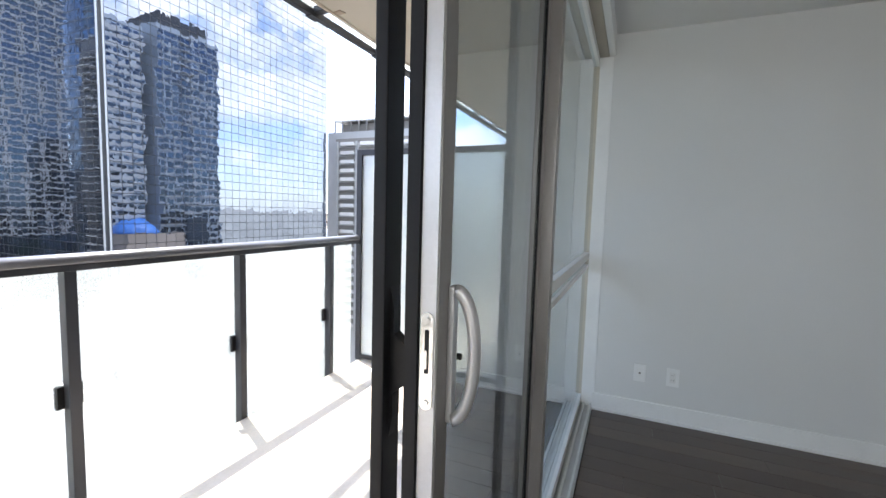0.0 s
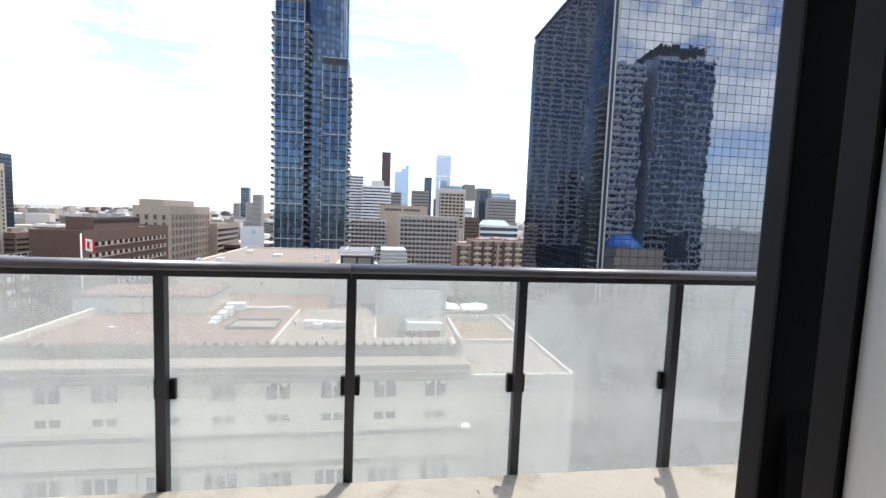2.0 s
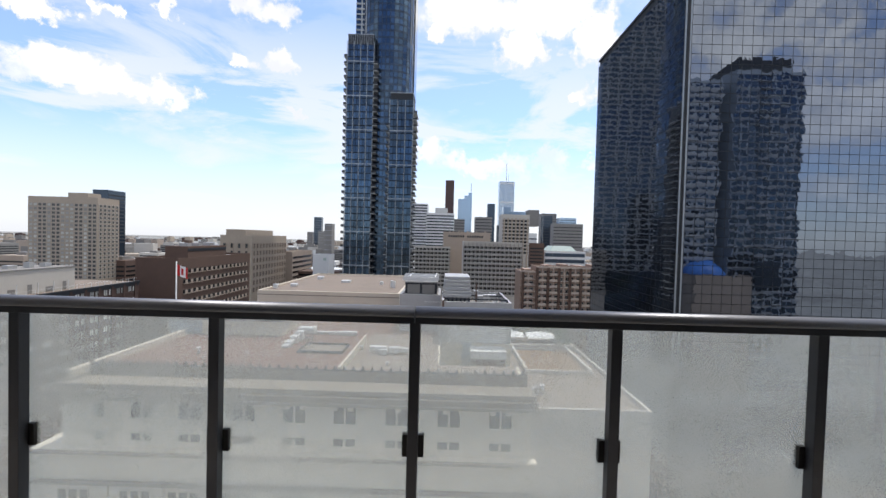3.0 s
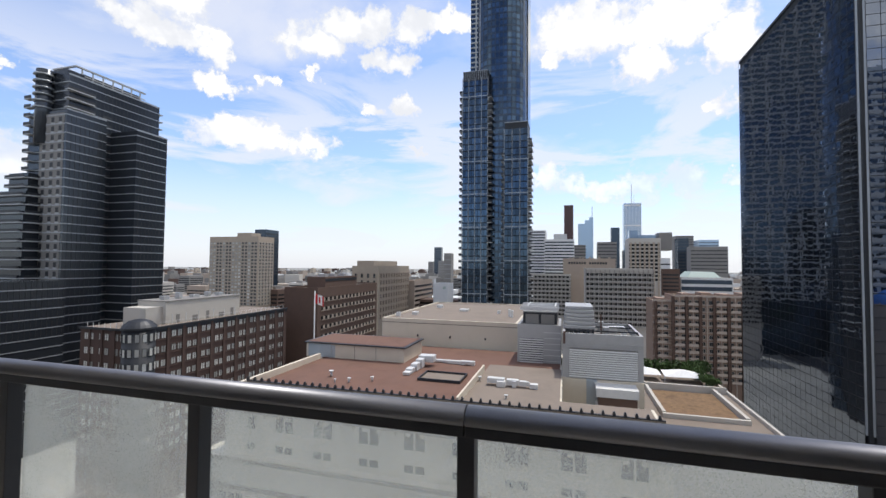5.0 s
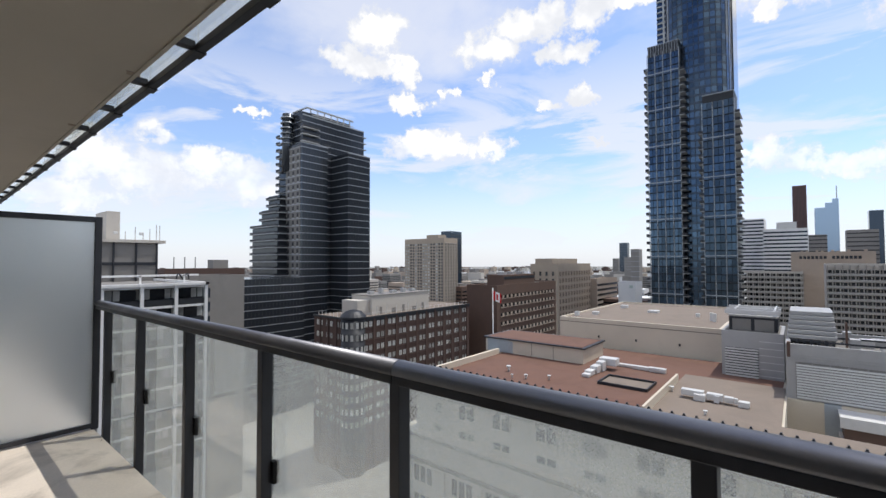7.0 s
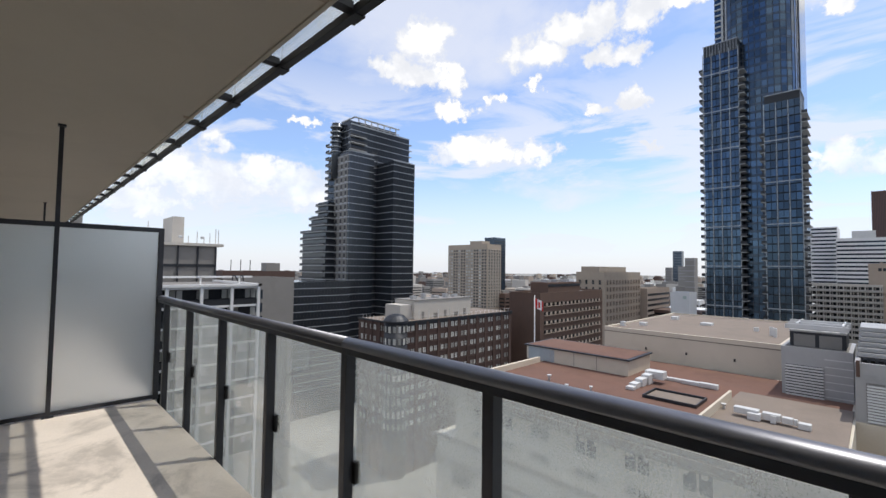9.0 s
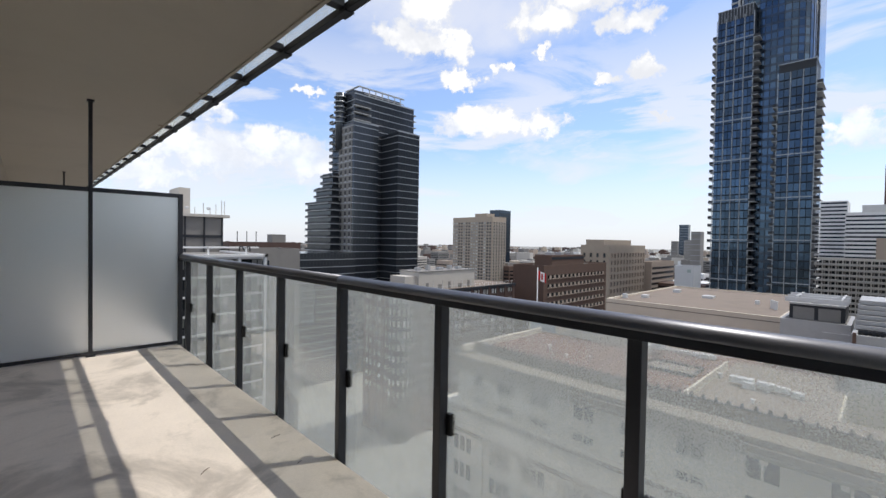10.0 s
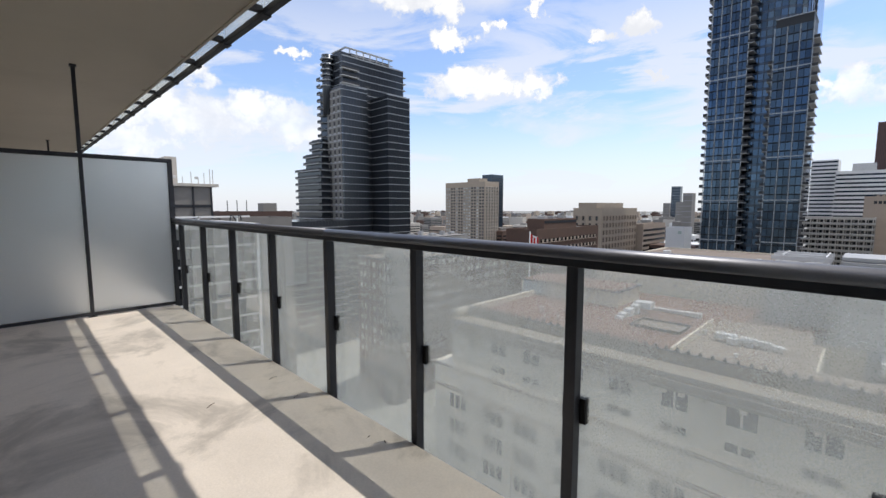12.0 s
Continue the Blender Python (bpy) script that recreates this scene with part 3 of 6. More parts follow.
def make_sliding_leaf():
    d = tagged(new("sliding_door"), "open aluminium sliding glass door with a curved pull handle", "sliding door", kind="structure")
    d.location = (-1.786, 0, 0.07)
    n, f, top = -0.50, -1.355, HEAD - 0.10
    x0, x1 = -0.023, 0.023
    boxes("near_stile", M["alum_dull"], d, [(x0, n - 0.052, 0.0, x1 - 0.004, n - 0.002, top)], "taupe aluminium stile", 0.002)
    boxes("stile_edge", M["alum"], d, [(x0 + 0.002, n - 0.002, 0.0, x1 - 0.014, n + 0.004, top)], "bright silver edge of the stile")
    boxes("weather_seal", M["black"], d, [(x1 - 0.012, n - 0.03, 0.0, x1 + 0.012, n + 0.010, top)], "black rubber seal")
    boxes("far_stile", M["alum_dull"], d, [(x0, f, 0.0, x1, f + 0.05, top)], "taupe aluminium stile", 0.002)
    boxes("bottom_rail", M["alum_dull"], d, [(x0, f + 0.05, 0.0, x1, n - 0.052, 0.075)], bevel=0.002)
    boxes("top_rail", M["alum_dull"], d, [(x0, f + 0.05, top - 0.06, x1, n - 0.052, top)], bevel=0.002)
    boxes("gasket", M["black"], d, [(x0 - 0.001, f + 0.05, 0.075, x0 + 0.003, f + 0.066, top - 0.06)])
    boxes("pane", M["clear"], d, [(-0.019, f + 0.05, 0.075, -0.009, n - 0.052, top - 0.06)])
    # pull handle: a straight grip plate and a bow
    zc = 1.022
    bm = bmesh.new()
    box(bm, x0 - 0.012, n - 0.062, zc - 0.125, x0, n - 0.040, zc + 0.125, 0, 0.004)
    h = part("pull_handle", bm, M["alum"], d, "silver D-shaped pull handle")
    bm = bmesh.new()
    pts = []
    for i in range(17):
        a = math.pi * i / 16
        pts.append((x0 - 0.012 - 0.036 * math.sin(a), n - 0.044 - 0.01 * math.sin(a), zc + 0.118 * math.cos(a)))
    tube(bm, pts, 0.012, 12, side=(0, 1, 0))
    part("grip", bm, M["alum"], h)
    # mortice lock plate on the edge
    bm = bmesh.new()
    r, hh = 0.0115, 0.085
    outline = [(r * math.cos(math.pi * i / 8), hh - r + r * math.sin(math.pi * i / 8)) for i in range(9)]
    outline += [(-u, -v) for u, v in outline]
    lo = [bm.verts.new((u - 0.006, n + 0.004, zc + v)) for u, v in outline]
    hi = [bm.verts.new((u - 0.006, n + 0.007, zc + v)) for u, v in outline]
    bm.faces.new(hi), bm.faces.new(lo[::-1])
    for i in range(len(lo)):
        bm.faces.new((lo[i], lo[(i + 1) % len(lo)], hi[(i + 1) % len(lo)], hi[i]))
    bmesh.ops.recalc_face_normals(bm, faces=bm.faces[:])
    k = part("lock_plate", bm, M["steel"], d, "scuffed steel lock plate")
    boxes("lock_slot", M["black"], k, [(-0.010, n + 0.0065, zc - 0.02, -0.003, n + 0.0085, zc + 0.055)])
    boxes("hook_bolt", M["steel"], k, [(-0.008, n + 0.007, zc - 0.012, -0.004, n + 0.010, zc + 0.02)])
    for s in (-1, 1):
        bm = bmesh.new()
        tube(bm, [(-0.006, n + 0.006, zc + s * 0.072), (-0.006, n + 0.010, zc + s * 0.072)], 0.005, 10)
        part("screw", bm, M["steel"], k)
    bm = bmesh.new()
    tube(bm, [(x0 - 0.001, n - 0.072, zc - 0.01), (x0 - 0.016, n - 0.072, zc - 0.01)], 0.006, 10)
    part("lock_turn", bm, M["black"], d)


make_sliding_leaf()


def make_screen_door():
    d = tagged(new("screen_door"), "open black framed insect screen door outside the glass door", "screen door", kind="structure")
    d.location = (-1.697, 0, 0.07)
    n, f, top = -0.492, -1.35, HEAD - 0.10
    boxes("near_stile", M["black"], d, [(-0.012, n - 0.060, 0, 0.014, n, top)], bevel=0.003)
    boxes("far_stile", M["black"], d, [(-0.012, f, 0, 0.012, f + 0.05, top)], bevel=0.003)
    boxes("bottom_rail", M["black"], d, [(-0.012, f + 0.05, 0, 0.012, n - 0.060, 0.06)])
    boxes("top_rail", M["black"], d, [(-0.012, f + 0.05, top - 0.06, 0.012, n - 0.060, top)])
    bm = bmesh.new()
    pts = [(-0.012, 0.86), (-0.020, 0.90), (-0.020, 0.945), (-0.052, 0.97), (-0.056, 1.0), (-0.052, 1.03), (-0.020, 1.055), (-0.020, 1.10), (-0.012, 1.14)]
    a = [bm.verts.new((x, n - 0.045, z)) for x, z in pts]
    b = [bm.verts.new((x, n - 0.020, z)) for x, z in pts]
    bm.faces.new(a), bm.faces.new(b[::-1])
    for i in range(len(a)):
        bm.faces.new((a[i], a[(i + 1) % len(a)], b[(i + 1) % len(a)], b[i]))
    bmesh.ops.recalc_face_normals(bm, faces=bm.faces[:])
    part("latch", bm, M["black"], d, "black moulded latch grip")


make_screen_door()


def make_outlet(x, slots, label):
    o = empty("wall_outlet", x, Y0, 0.34, label, "outlet", "outlets on the white wall")
    boxes("cover_plate", M["white"], o, [(-0.036, 0.0, -0.058, 0.036, 0.007, 0.058)], bevel=0.0025)
    if slots:
        boxes("insert", M["ceil"], o, [(-0.017, 0.007, -0.034, 0.017, 0.010, 0.034)], bevel=0.001)
        for z in (0.016, -0.016):
            for u in (-0.006, 0.006):
                boxes("slot", M["black"], o, [(u - 0.001, 0.010, z - 0.004, u + 0.001, 0.0106, z + 0.004)])
    else:
        bm = bmesh.new()
        tube(bm, [(0, 0.007, 0), (0, 0.014, 0)], 0.006, 10)
        part("jack", bm, M["steel"], o)
    return o


make_outlet(-2.20, False, "white wall plate with a cable jack")
make_outlet(-2.39, True, "white double power outlet on the wall")

# floor boards across the room
wf = setting("floor", [(X0R, Y0, 0.0, FACADE - 0.28, Y1, 0.028)], M["joint"], "dark brown wooden room floor", "floor")
BOARD_L, BOARD_W = 1.2, 0.125
bm = bmesh.new()
box(bm, -BOARD_L / 2 + 0.001, -BOARD_W / 2 + 0.001, 0.0, BOARD_L / 2 - 0.001, BOARD_W / 2 - 0.001, 0.012, 0, 0.001)
BOARD = mesh_of("floorboard", bm, M["wood"])


# ---- loose bits on the balcony ----
rnd = random.Random(4)
for k, (x, y, s) in enumerate(((-0.62, 0.35, 0.035), (-0.15, -0.62, 0.010), (-0.12, -0.72, 0.012), (-0.2, 0.1, 0.02), (-0.17, 0.5, 0.03), (-0.05, 3.2, 0.02))):
    bm = bmesh.new()
    a = rnd.uniform(0, 3)
    z = DECK + 0.003
    tube(bm, [(x - s * math.cos(a), y - s * math.sin(a), z), (x, y + s * 0.1, z + 0.002), (x + s * math.cos(a), y + s * math.sin(a), z)], 0.0016, 5)
    part("twig", bm, M["debris"], None, "small dry twig lying on the concrete", category="debris")

# ---- the city ----
G = -56.0
setting("ground", [(-4900, -4900, G - 2, 4900, 4900, G)], M["ground"], "flat hazy city ground running to the horizon", "ground")
setting("road", [(7, -600, G, 37, 900, G + 0.05)], M["road"], "grey asphalt street below the balcony", "road")
setting("road", [(-300, 46, G + 0.004, 900, 64, G + 0.054)], M["road"], "grey asphalt cross street", "road")
for k in range(40):
    setting("lane_mark", [(21.9, -60 + k * 6, G + 0.055, 22.1, -57 + k * 6, G + 0.06)], M["whitec"], "white lane mark on asphalt", "lane mark")


def window_mesh(w, h, glass, frame, bar=0.09, out=0.10, split=0):
    """A framed pane in the plane x=0 that looks to -x: one connected mesh, with the panes set back in the frame."""
    bm = bmesh.new()
    ys = [-w / 2 - bar, -w / 2]
    for k in range(split):
        y = -w / 2 + w * (k + 1) / (split + 1)
        ys += [y - 0.04, y + 0.04]
    ys += [w / 2, w / 2 + bar]
    zs = [-bar, 0, h, h + bar]
    seen = {}

    def v(x, y, z):
        if (x, y, z) not in seen:
            seen[(x, y, z)] = bm.verts.new((x, y, z))
        return seen[(x, y, z)]

    def quad(a, c, d, e, mi=1):
        bm.faces.new((a, c, d, e)).material_index = mi

    for j in range(3):
        for i in range(len(ys) - 1):
            a, b, c, d = (ys[i], zs[j]), (ys[i], zs[j + 1]), (ys[i + 1], zs[j + 1]), (ys[i + 1], zs[j])
            if j == 1 and i % 2 == 1:
                quad(*[v(-0.02, *p) for p in (a, b, c, d)], 0)
                for p, q in ((a, b), (b, c), (c, d), (d, a)):
                    quad(v(-out, *p), v(-out, *q), v(-0.02, *q), v(-0.02, *p))
            else:
                quad(*[v(-out, *p) for p in (a, b, c, d)])
    y0, y1, z0, z1 = ys[0], ys[-1], zs[0], zs[-1]
    for p, q in (((y0, z0), (y0, z1)), ((y0, z1), (y1, z1)), ((y1, z1), (y1, z0)), ((y1, z0), (y0, z0))):
        bm.faces.new((v(0.05, *p), v(0.05, *q), v(-out, *q), v(-out, *p))).material_index = 1
    bmesh.ops.recalc_face_normals(bm, faces=bm.faces[:])
    return mesh_of("window", bm, glass, frame)


TURN = {"-x": 0.0, "-y": math.pi / 2, "+y": -math.pi / 2, "+x": math.pi}


def spot(face, plane, a, z):
    return Vector((plane, a, z)) if face[1] == "x" else Vector((a, plane, z))


def grid(parent, face, plane, us, zs, me, name="window", most=300, skip=None):
    """Windows on a face, at the places us along it and the heights zs; the first ones as parts, the rest as one mesh."""
    spots = [(u, z) for z in zs for u in us if not (skip and skip(u, z))]
    rot = Matrix.Rotation(TURN[face], 4, "Z")
    base = parent.location
    for u, z in spots[:most]:
        ob = new(name, me)
        ob.parent = parent
        ob.matrix_basis = Matrix.Translation(spot(face, plane, u, z) - base) @ rot
    rest = spots[most:]
    if rest:
        n = len(me.vertices)
        co = np.empty(n * 3)
        me.vertices.foreach_get("co", co)
        co = co.reshape(-1, 3) @ np.array(rot.to_3x3()).T
        polys = [tuple(p.vertices) for p in me.polygons]
        mis = [p.material_index for p in me.polygons]
        V = np.concatenate([co + np.array(spot(face, plane, u, z) - base) for u, z in rest])
        F = [tuple(v + k * n for v in p) for k in range(len(rest)) for p in polys]
        mm = bpy.data.meshes.new(name + "_field")
        mm.from_pydata(V.tolist(), [], F)
        mm.polygons.foreach_set("material_index", mis * len(rest))
        for m in me.materials:
            mm.materials.append(m)
        ob = new(name + "_field", mm)
        ob.parent = parent
        tagged(ob, kind="stuff")


def steps(a, b, d, margin=0.5):
    """Even places between a and b, about d apart."""
    n = max(1, int((b - a) / d))
    d = (b - a) / n
    return [a + d * (k + 0.5) for k in range(n)]


def building(name, x0, y0, x1, y1, top, wall, label, roof=None, category="building", parapet=0.8, base=G):
    b = empty(name, (x0 + x1) / 2, (y0 + y1) / 2, base, label, category)
    cx, cy = b.location.x, b.location.y
    body = boxes("wall", M[wall], b, [(x0 - cx, y0 - cy, 0, x1 - cx, y1 - cy, top - base)])
    r = M[roof or "roof_grey"]
    h = top - base
    boxes("roof", r, b, [(x0 - cx + 0.4, y0 - cy + 0.4, h + 0.004, x1 - cx - 0.4, y1 - cy - 0.4, h + 0.06)])
    if parapet:
        t = 0.4
        boxes("parapet", M[wall], b, [(x0 - cx, y0 - cy, h, x0 - cx + t, y1 - cy, h + parapet), (x1 - cx - t, y0 - cy, h, x1 - cx, y1 - cy, h + parapet),
                                      (x0 - cx + t, y0 - cy, h, x1 - cx - t, y0 - cy + t, h + parapet), (x0 - cx + t, y1 - cy - t, h, x1 - cx - t, y1 - cy, h + parapet)])
    return b


def rel(b, items):
    o = b.location
    return [(i[0] - o.x, i[1] - o.y, i[2] - o.z, i[3] - o.x, i[4] - o.y, i[5] - o.z, *i[6:]) for i in items]


def add(b, name, mat, items, label="", bevel=0.0):
    return boxes(name, M[mat] if isinstance(mat, str) else [M[m] for m in mat], b, rel(b, items), label, bevel)


def bands(b, name, mat, face, plane, a, c, zs, h, out):
    """Level strips across a face, each a part."""
    o = b.location
    bm = bmesh.new()
    if face == "-x":
        box(bm, plane - out - o.x, a - o.y, 0, plane + 0.02 - o.x, c - o.y, h)
    elif face == "-y":
        box(bm, a - o.x, plane - out - o.y, 0, c - o.x, plane + 0.02 - o.y, h)
    else:
        box(bm, a - o.x, plane - 0.02 - o.y, 0, c - o.x, plane + out - o.y, h)
    me = mesh_of(name, bm, M[mat])
    for z in zs:
        ob = new(name, me)
        ob.parent, ob.location = b, (0, 0, z - o.z)


def upright(b, name, mat, face, plane, us, z0, z1, w, out):
    o = b.location
    for u in us:
        if face == "-x":
            it = (plane - out, u - w / 2, z0, plane + 0.02, u + w / 2, z1)
        elif face == "-y":
            it = (u - w / 2, plane - out, z0, u + w / 2, plane + 0.02, z1)
        else:
            it = (u - w / 2, plane - 0.02, z0, u + w / 2, plane + out, z1)
        add(b, name, mat, [it])


def frange(a, b, d):
    out = []
    while a < b - 1e-6:
        out.append(a)
        a += d
    return out


M["soil"] = material("dry_planting", (0.19, 0.115, 0.06), 0.95, 0, 0.4, 1.5, 9, 0, 0.6, 0.6, 0.5)

M["stone_top"] = material("soot_stained_stone", (0.215, 0.185, 0.150), 0.9, 0, 0.16, 0.5, 7, 0.004, 0.7, 0.5, 0.55)
# the stone hotel across the street
HX, HY0, HY1 = 42.0, -9.4, 39.0
hotel = building("grand_hotel", HX + 3, 0.3, 78, HY1, -14.2, "limestone", "pale limestone hotel with red gravel roof and brown parapet", "roof_red", "hotel", 0)
add(hotel, "wing_wall", "limestone", [(HX + 3, HY0, G, HX + 9, 0.3, -14.2)])
add(hotel, "front_wall", "limestone", [(HX, HY0, G, HX + 3, HY1, -14.62)])
add(hotel, "wing_roof", "roof_tan", [(HX + 3.4, HY0 + 0.4, -14.2, HX + 8.6, 0.5, -14.08)])
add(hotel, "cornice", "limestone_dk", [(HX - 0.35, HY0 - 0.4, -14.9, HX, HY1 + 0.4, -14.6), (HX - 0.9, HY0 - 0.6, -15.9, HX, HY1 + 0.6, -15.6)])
add(hotel, "cornice_top", "stone_top", [(HX - 0.3, HY0 - 0.4, -14.6, HX + 2.5, HY1 + 0.4, -14.45)])
add(hotel, "parapet_wall", "stone_top", [(HX + 2.95, HY0, -14.6, HX + 3.35, HY1, -13.4)])
add(hotel, "cornice_ledge", "stone_top", [(HX - 0.7, HY0 - 0.5, -15.6, HX, HY1 + 0.5, -15.0)])
for y in steps(HY0, HY1, 1.6):
    add(hotel, "dentil", "limestone", [(HX - 0.6, y - 0.25, -16.4, HX, y + 0.25, -15.9)])
add(hotel, "parapet", "plaster", [(HX + 0.6, HY1 - 0.5, -14.2, 62, HY1, -13.3)])
bm = bmesh.new()
for v in range(0, 1):
    box(bm, -0.16, -0.14, 0, 0.16, 0.14, 0.34, 0)
    box(bm, -0.10, -0.08, 0.34, 0.10, 0.08, 0.50, 0)
    box(bm, -0.14, -0.50, 0, 0.14, -0.14, 0.10, 0)
    box(bm, -0.14, 0.14, 0, 0.14, 0.50, 0.10, 0)
cren = mesh_of("crest", bm, M["darkcrown"])
for y in steps(HY0, HY1, 1.02):
    ob = new("crest", cren)
    ob.parent, ob.location = hotel, Vector((HX + 3.1, y, -13.4)) - hotel.location
hw = window_mesh(1.05, 1.95, M["win"], M["limestone"], 0.12, 0.08)
hs = window_mesh(1.0, 0.8, M["win"], M["limestone"], 0.12, 0.08)
us = [35.2] + [p + s * 0.62 for p in [30.75, 25.8, 20.2, 15.0, 9.8, 4.45, -0.9, -6.2] for s in (-1, 1)]
grid(hotel, "-x", HX, us, [-17.95], hw)
grid(hotel, "-x", HX, us, [-20.3], hs)
# the broader lower storeys
add(hotel, "lower_wall", "limestone", [(HX - 1.0, HY0 - 0.5, G, HX, 41.5, -21.0), (HX, HY1, G, 70, 41.5, -21.0)])
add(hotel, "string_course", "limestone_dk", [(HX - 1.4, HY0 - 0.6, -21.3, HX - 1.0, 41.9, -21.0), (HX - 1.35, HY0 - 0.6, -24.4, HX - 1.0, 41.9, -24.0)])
bm = bmesh.new()
tube(bm, [(-0.02, 0, 0), (-0.14, 0, 0)], 0.45, 14)
med = mesh_of("medallion", bm, M["limestone"])
for y in [30.75, 25.8, 20.2, 15.0, 9.8, 4.45, -0.9, -6.2]:
    ob = new("medallion", med)
    ob.parent, ob.location = hotel, Vector((HX - 1.0, y, -22.6)) - hotel.location
ht = window_mesh(0.85, 2.0, M["win"], M["limestone"], 0.10, 0.06)
us3 = [p + s for p in [37.0, 30.75, 25.8, 20.2, 15.0, 9.8, 4.45, -0.9, -6.2] for s in (-1.1, 0, 1.1)]
grid(hotel, "-x", HX - 1.0, us3, [-27.0, -30.6, -34.2, -37.8], ht)
grid(hotel, "-x", HX - 1.0, us3, [-41.6, -45.2, -48.8], hs)
upright(hotel, "pilaster", "limestone", "-x", HX - 1.0, [33.8, 28.2, 23.0, 17.6, 12.4, 7.1, 1.8, -3.5, -9.0], G, -24.4, 0.9, 0.22)

# its roof: penthouse, well, ducts
add(hotel, "penthouse", "plaster", [(63.2, 24.4, -14.14, 71.8, 42.0, -11.9)])
add(hotel, "penthouse_roof", ("roof_red", "darkcrown"), [(62.9, 24.1, -11.9, 72.1, 42.3, -11.7, 1), (63.4, 24.6, -11.7, 71.6, 41.8, -11.66, 0)])
add(hotel, "penthouse_door", "bluegrey", [(63.12, 37.3, -14.1, 63.2, 41.6, -12.0), (63.15, 36.6, -14.1, 63.2, 37.25, -12.1)])
for y in (29.2, 33.0):
    add(hotel, "panel_joint", "limestone_dk", [(63.17, y, -14.1, 63.2, y + 0.08, -11.9)])
for it in ((54.2, 13.1, 58.6, 13.25), (54.2, 18.9, 58.6, 19.05), (54.2, 13.25, 54.35, 18.9), (58.45, 13.25, 58.6, 18.9)):
    add(hotel, "well_kerb", "darkcrown", [(it[0], it[1], -14.1, it[2], it[3], -13.75)])
add(hotel, "well_cover", "roof_tan", [(54.35, 13.25, -14.1, 58.45, 18.9, -14.02)])
add(hotel, "rear_roof", "roof_tan", [(HX + 3.4, 0.5, -14.14, 66, 11.2, -14.02)])
add(hotel, "roof_divider", "plaster", [(HX + 3.4, 11.2, -14.1, 61.5, 11.45, -13.1)])


def duct(items, label):
    c = items[0]
    d = empty("roof_duct", c[0], c[1], -14.1, label, "duct", "ducts on the hotel roof")
    for i in items:
        add(d, "duct_box", "metalwhite", [i], bevel=0.06)
    return d


duct([(56.2, 20.9, -14.1, 57.2, 21.9, -13.7), (57.3, 20.9, -14.1, 58.7, 21.9, -13.45), (58.8, 20.7, -14.1, 60.4, 21.7, -13.1), (60.5, 20.5, -14.1, 61.9, 21.5, -12.8), (62.0, 19.2, -13.5, 63.6, 21.6, -12.5)], "white stepped air duct on the gravel roof")
duct([(64.6, 13.4, -14.1, 65.4, 15.6, -13.5), (64.8, 15.7, -14.1, 65.5, 17.8, -13.6), (65.2, 17.9, -14.1, 65.9, 20.2, -13.7), (64.4, 14.0, -13.9, 64.6, 14.8, -13.45)], "long white air duct on the gravel roof")
duct([(54.4, 7.4, -13.7, 55.3, 9.6, -13.05), (53.9, 7.2, -14.0, 54.8, 8.3, -13.3), (54.4, 5.6, -13.8, 55.2, 7.1, -13.1), (54.2, 5.9, -14.0, 54.4, 6.4, -13.2), (54.4, 4.6, -13.8, 55.1, 5.5, -13.2), (54.2, 3.2, -14.0, 55.0, 4.2, -13.4), (54.4, 4.25, -13.8, 54.8, 4.55, -13.2)], "white air handling units on the rear roof")
for (x, y, s) in ((52.5, 31.0, 0.30), (50.5, 27.2, 0.22), (52.0, 24.6, 0.22), (50.0, 29.0, 0.16), (56.2, 10.9, 0.25), (49.5, 6.5, 0.2)):
    v = empty("roof_vent", x, y, -14.1, "small white vent pipe on the gravel roof", "vent", "vents on the hotel roof")
    bm = bmesh.new()
    tube(bm, [(0, 0, 0), (0, 0, s * 2)], s * 0.6, 8)
    part("pipe", bm, M["metalwhite"], v)
    bm = bmesh.new()
    tube(bm, [(0, 0, s * 2), (0, 0, s * 2.7)], s * 1.1, 8)
    part("cap", bm, M["metalwhite"], v)

# windowless hall behind the hotel
hall = building("theatre_hall", 79.0, 8.4, 118, 35.2, -9.6, "plaster", "cream rendered windowless hall with a flat tan roof", "roof_tan", "building", 0.35)
for k, (x, y, w, h) in enumerate(((84, 33.5, 0.8, 0.9), (88, 31, 1.2, 0.6), (90, 10.5, 0.5, 1.5), (91.5, 11.2, 0.5, 1.5), (98, 22, 2.0, 0.5), (104, 30, 1.4, 0.7), (96, 14, 0.7, 0.7))):
    add(hall, "roof_unit", "metalwhite", [(x, y, -9.55, x + w, y + w, -9.55 + h)], bevel=0.04)
for y in (14.2, 21.0, 27.5):
    add(hall, "wall_bracket", "darkcrown", [(78.8, y, -12.6, 79.0, y + 0.25, -12.2)])
add(hall, "seam", "limestone_dk", [(78.96, 8.4, -10.1, 79.0, 35.2, -9.95)])

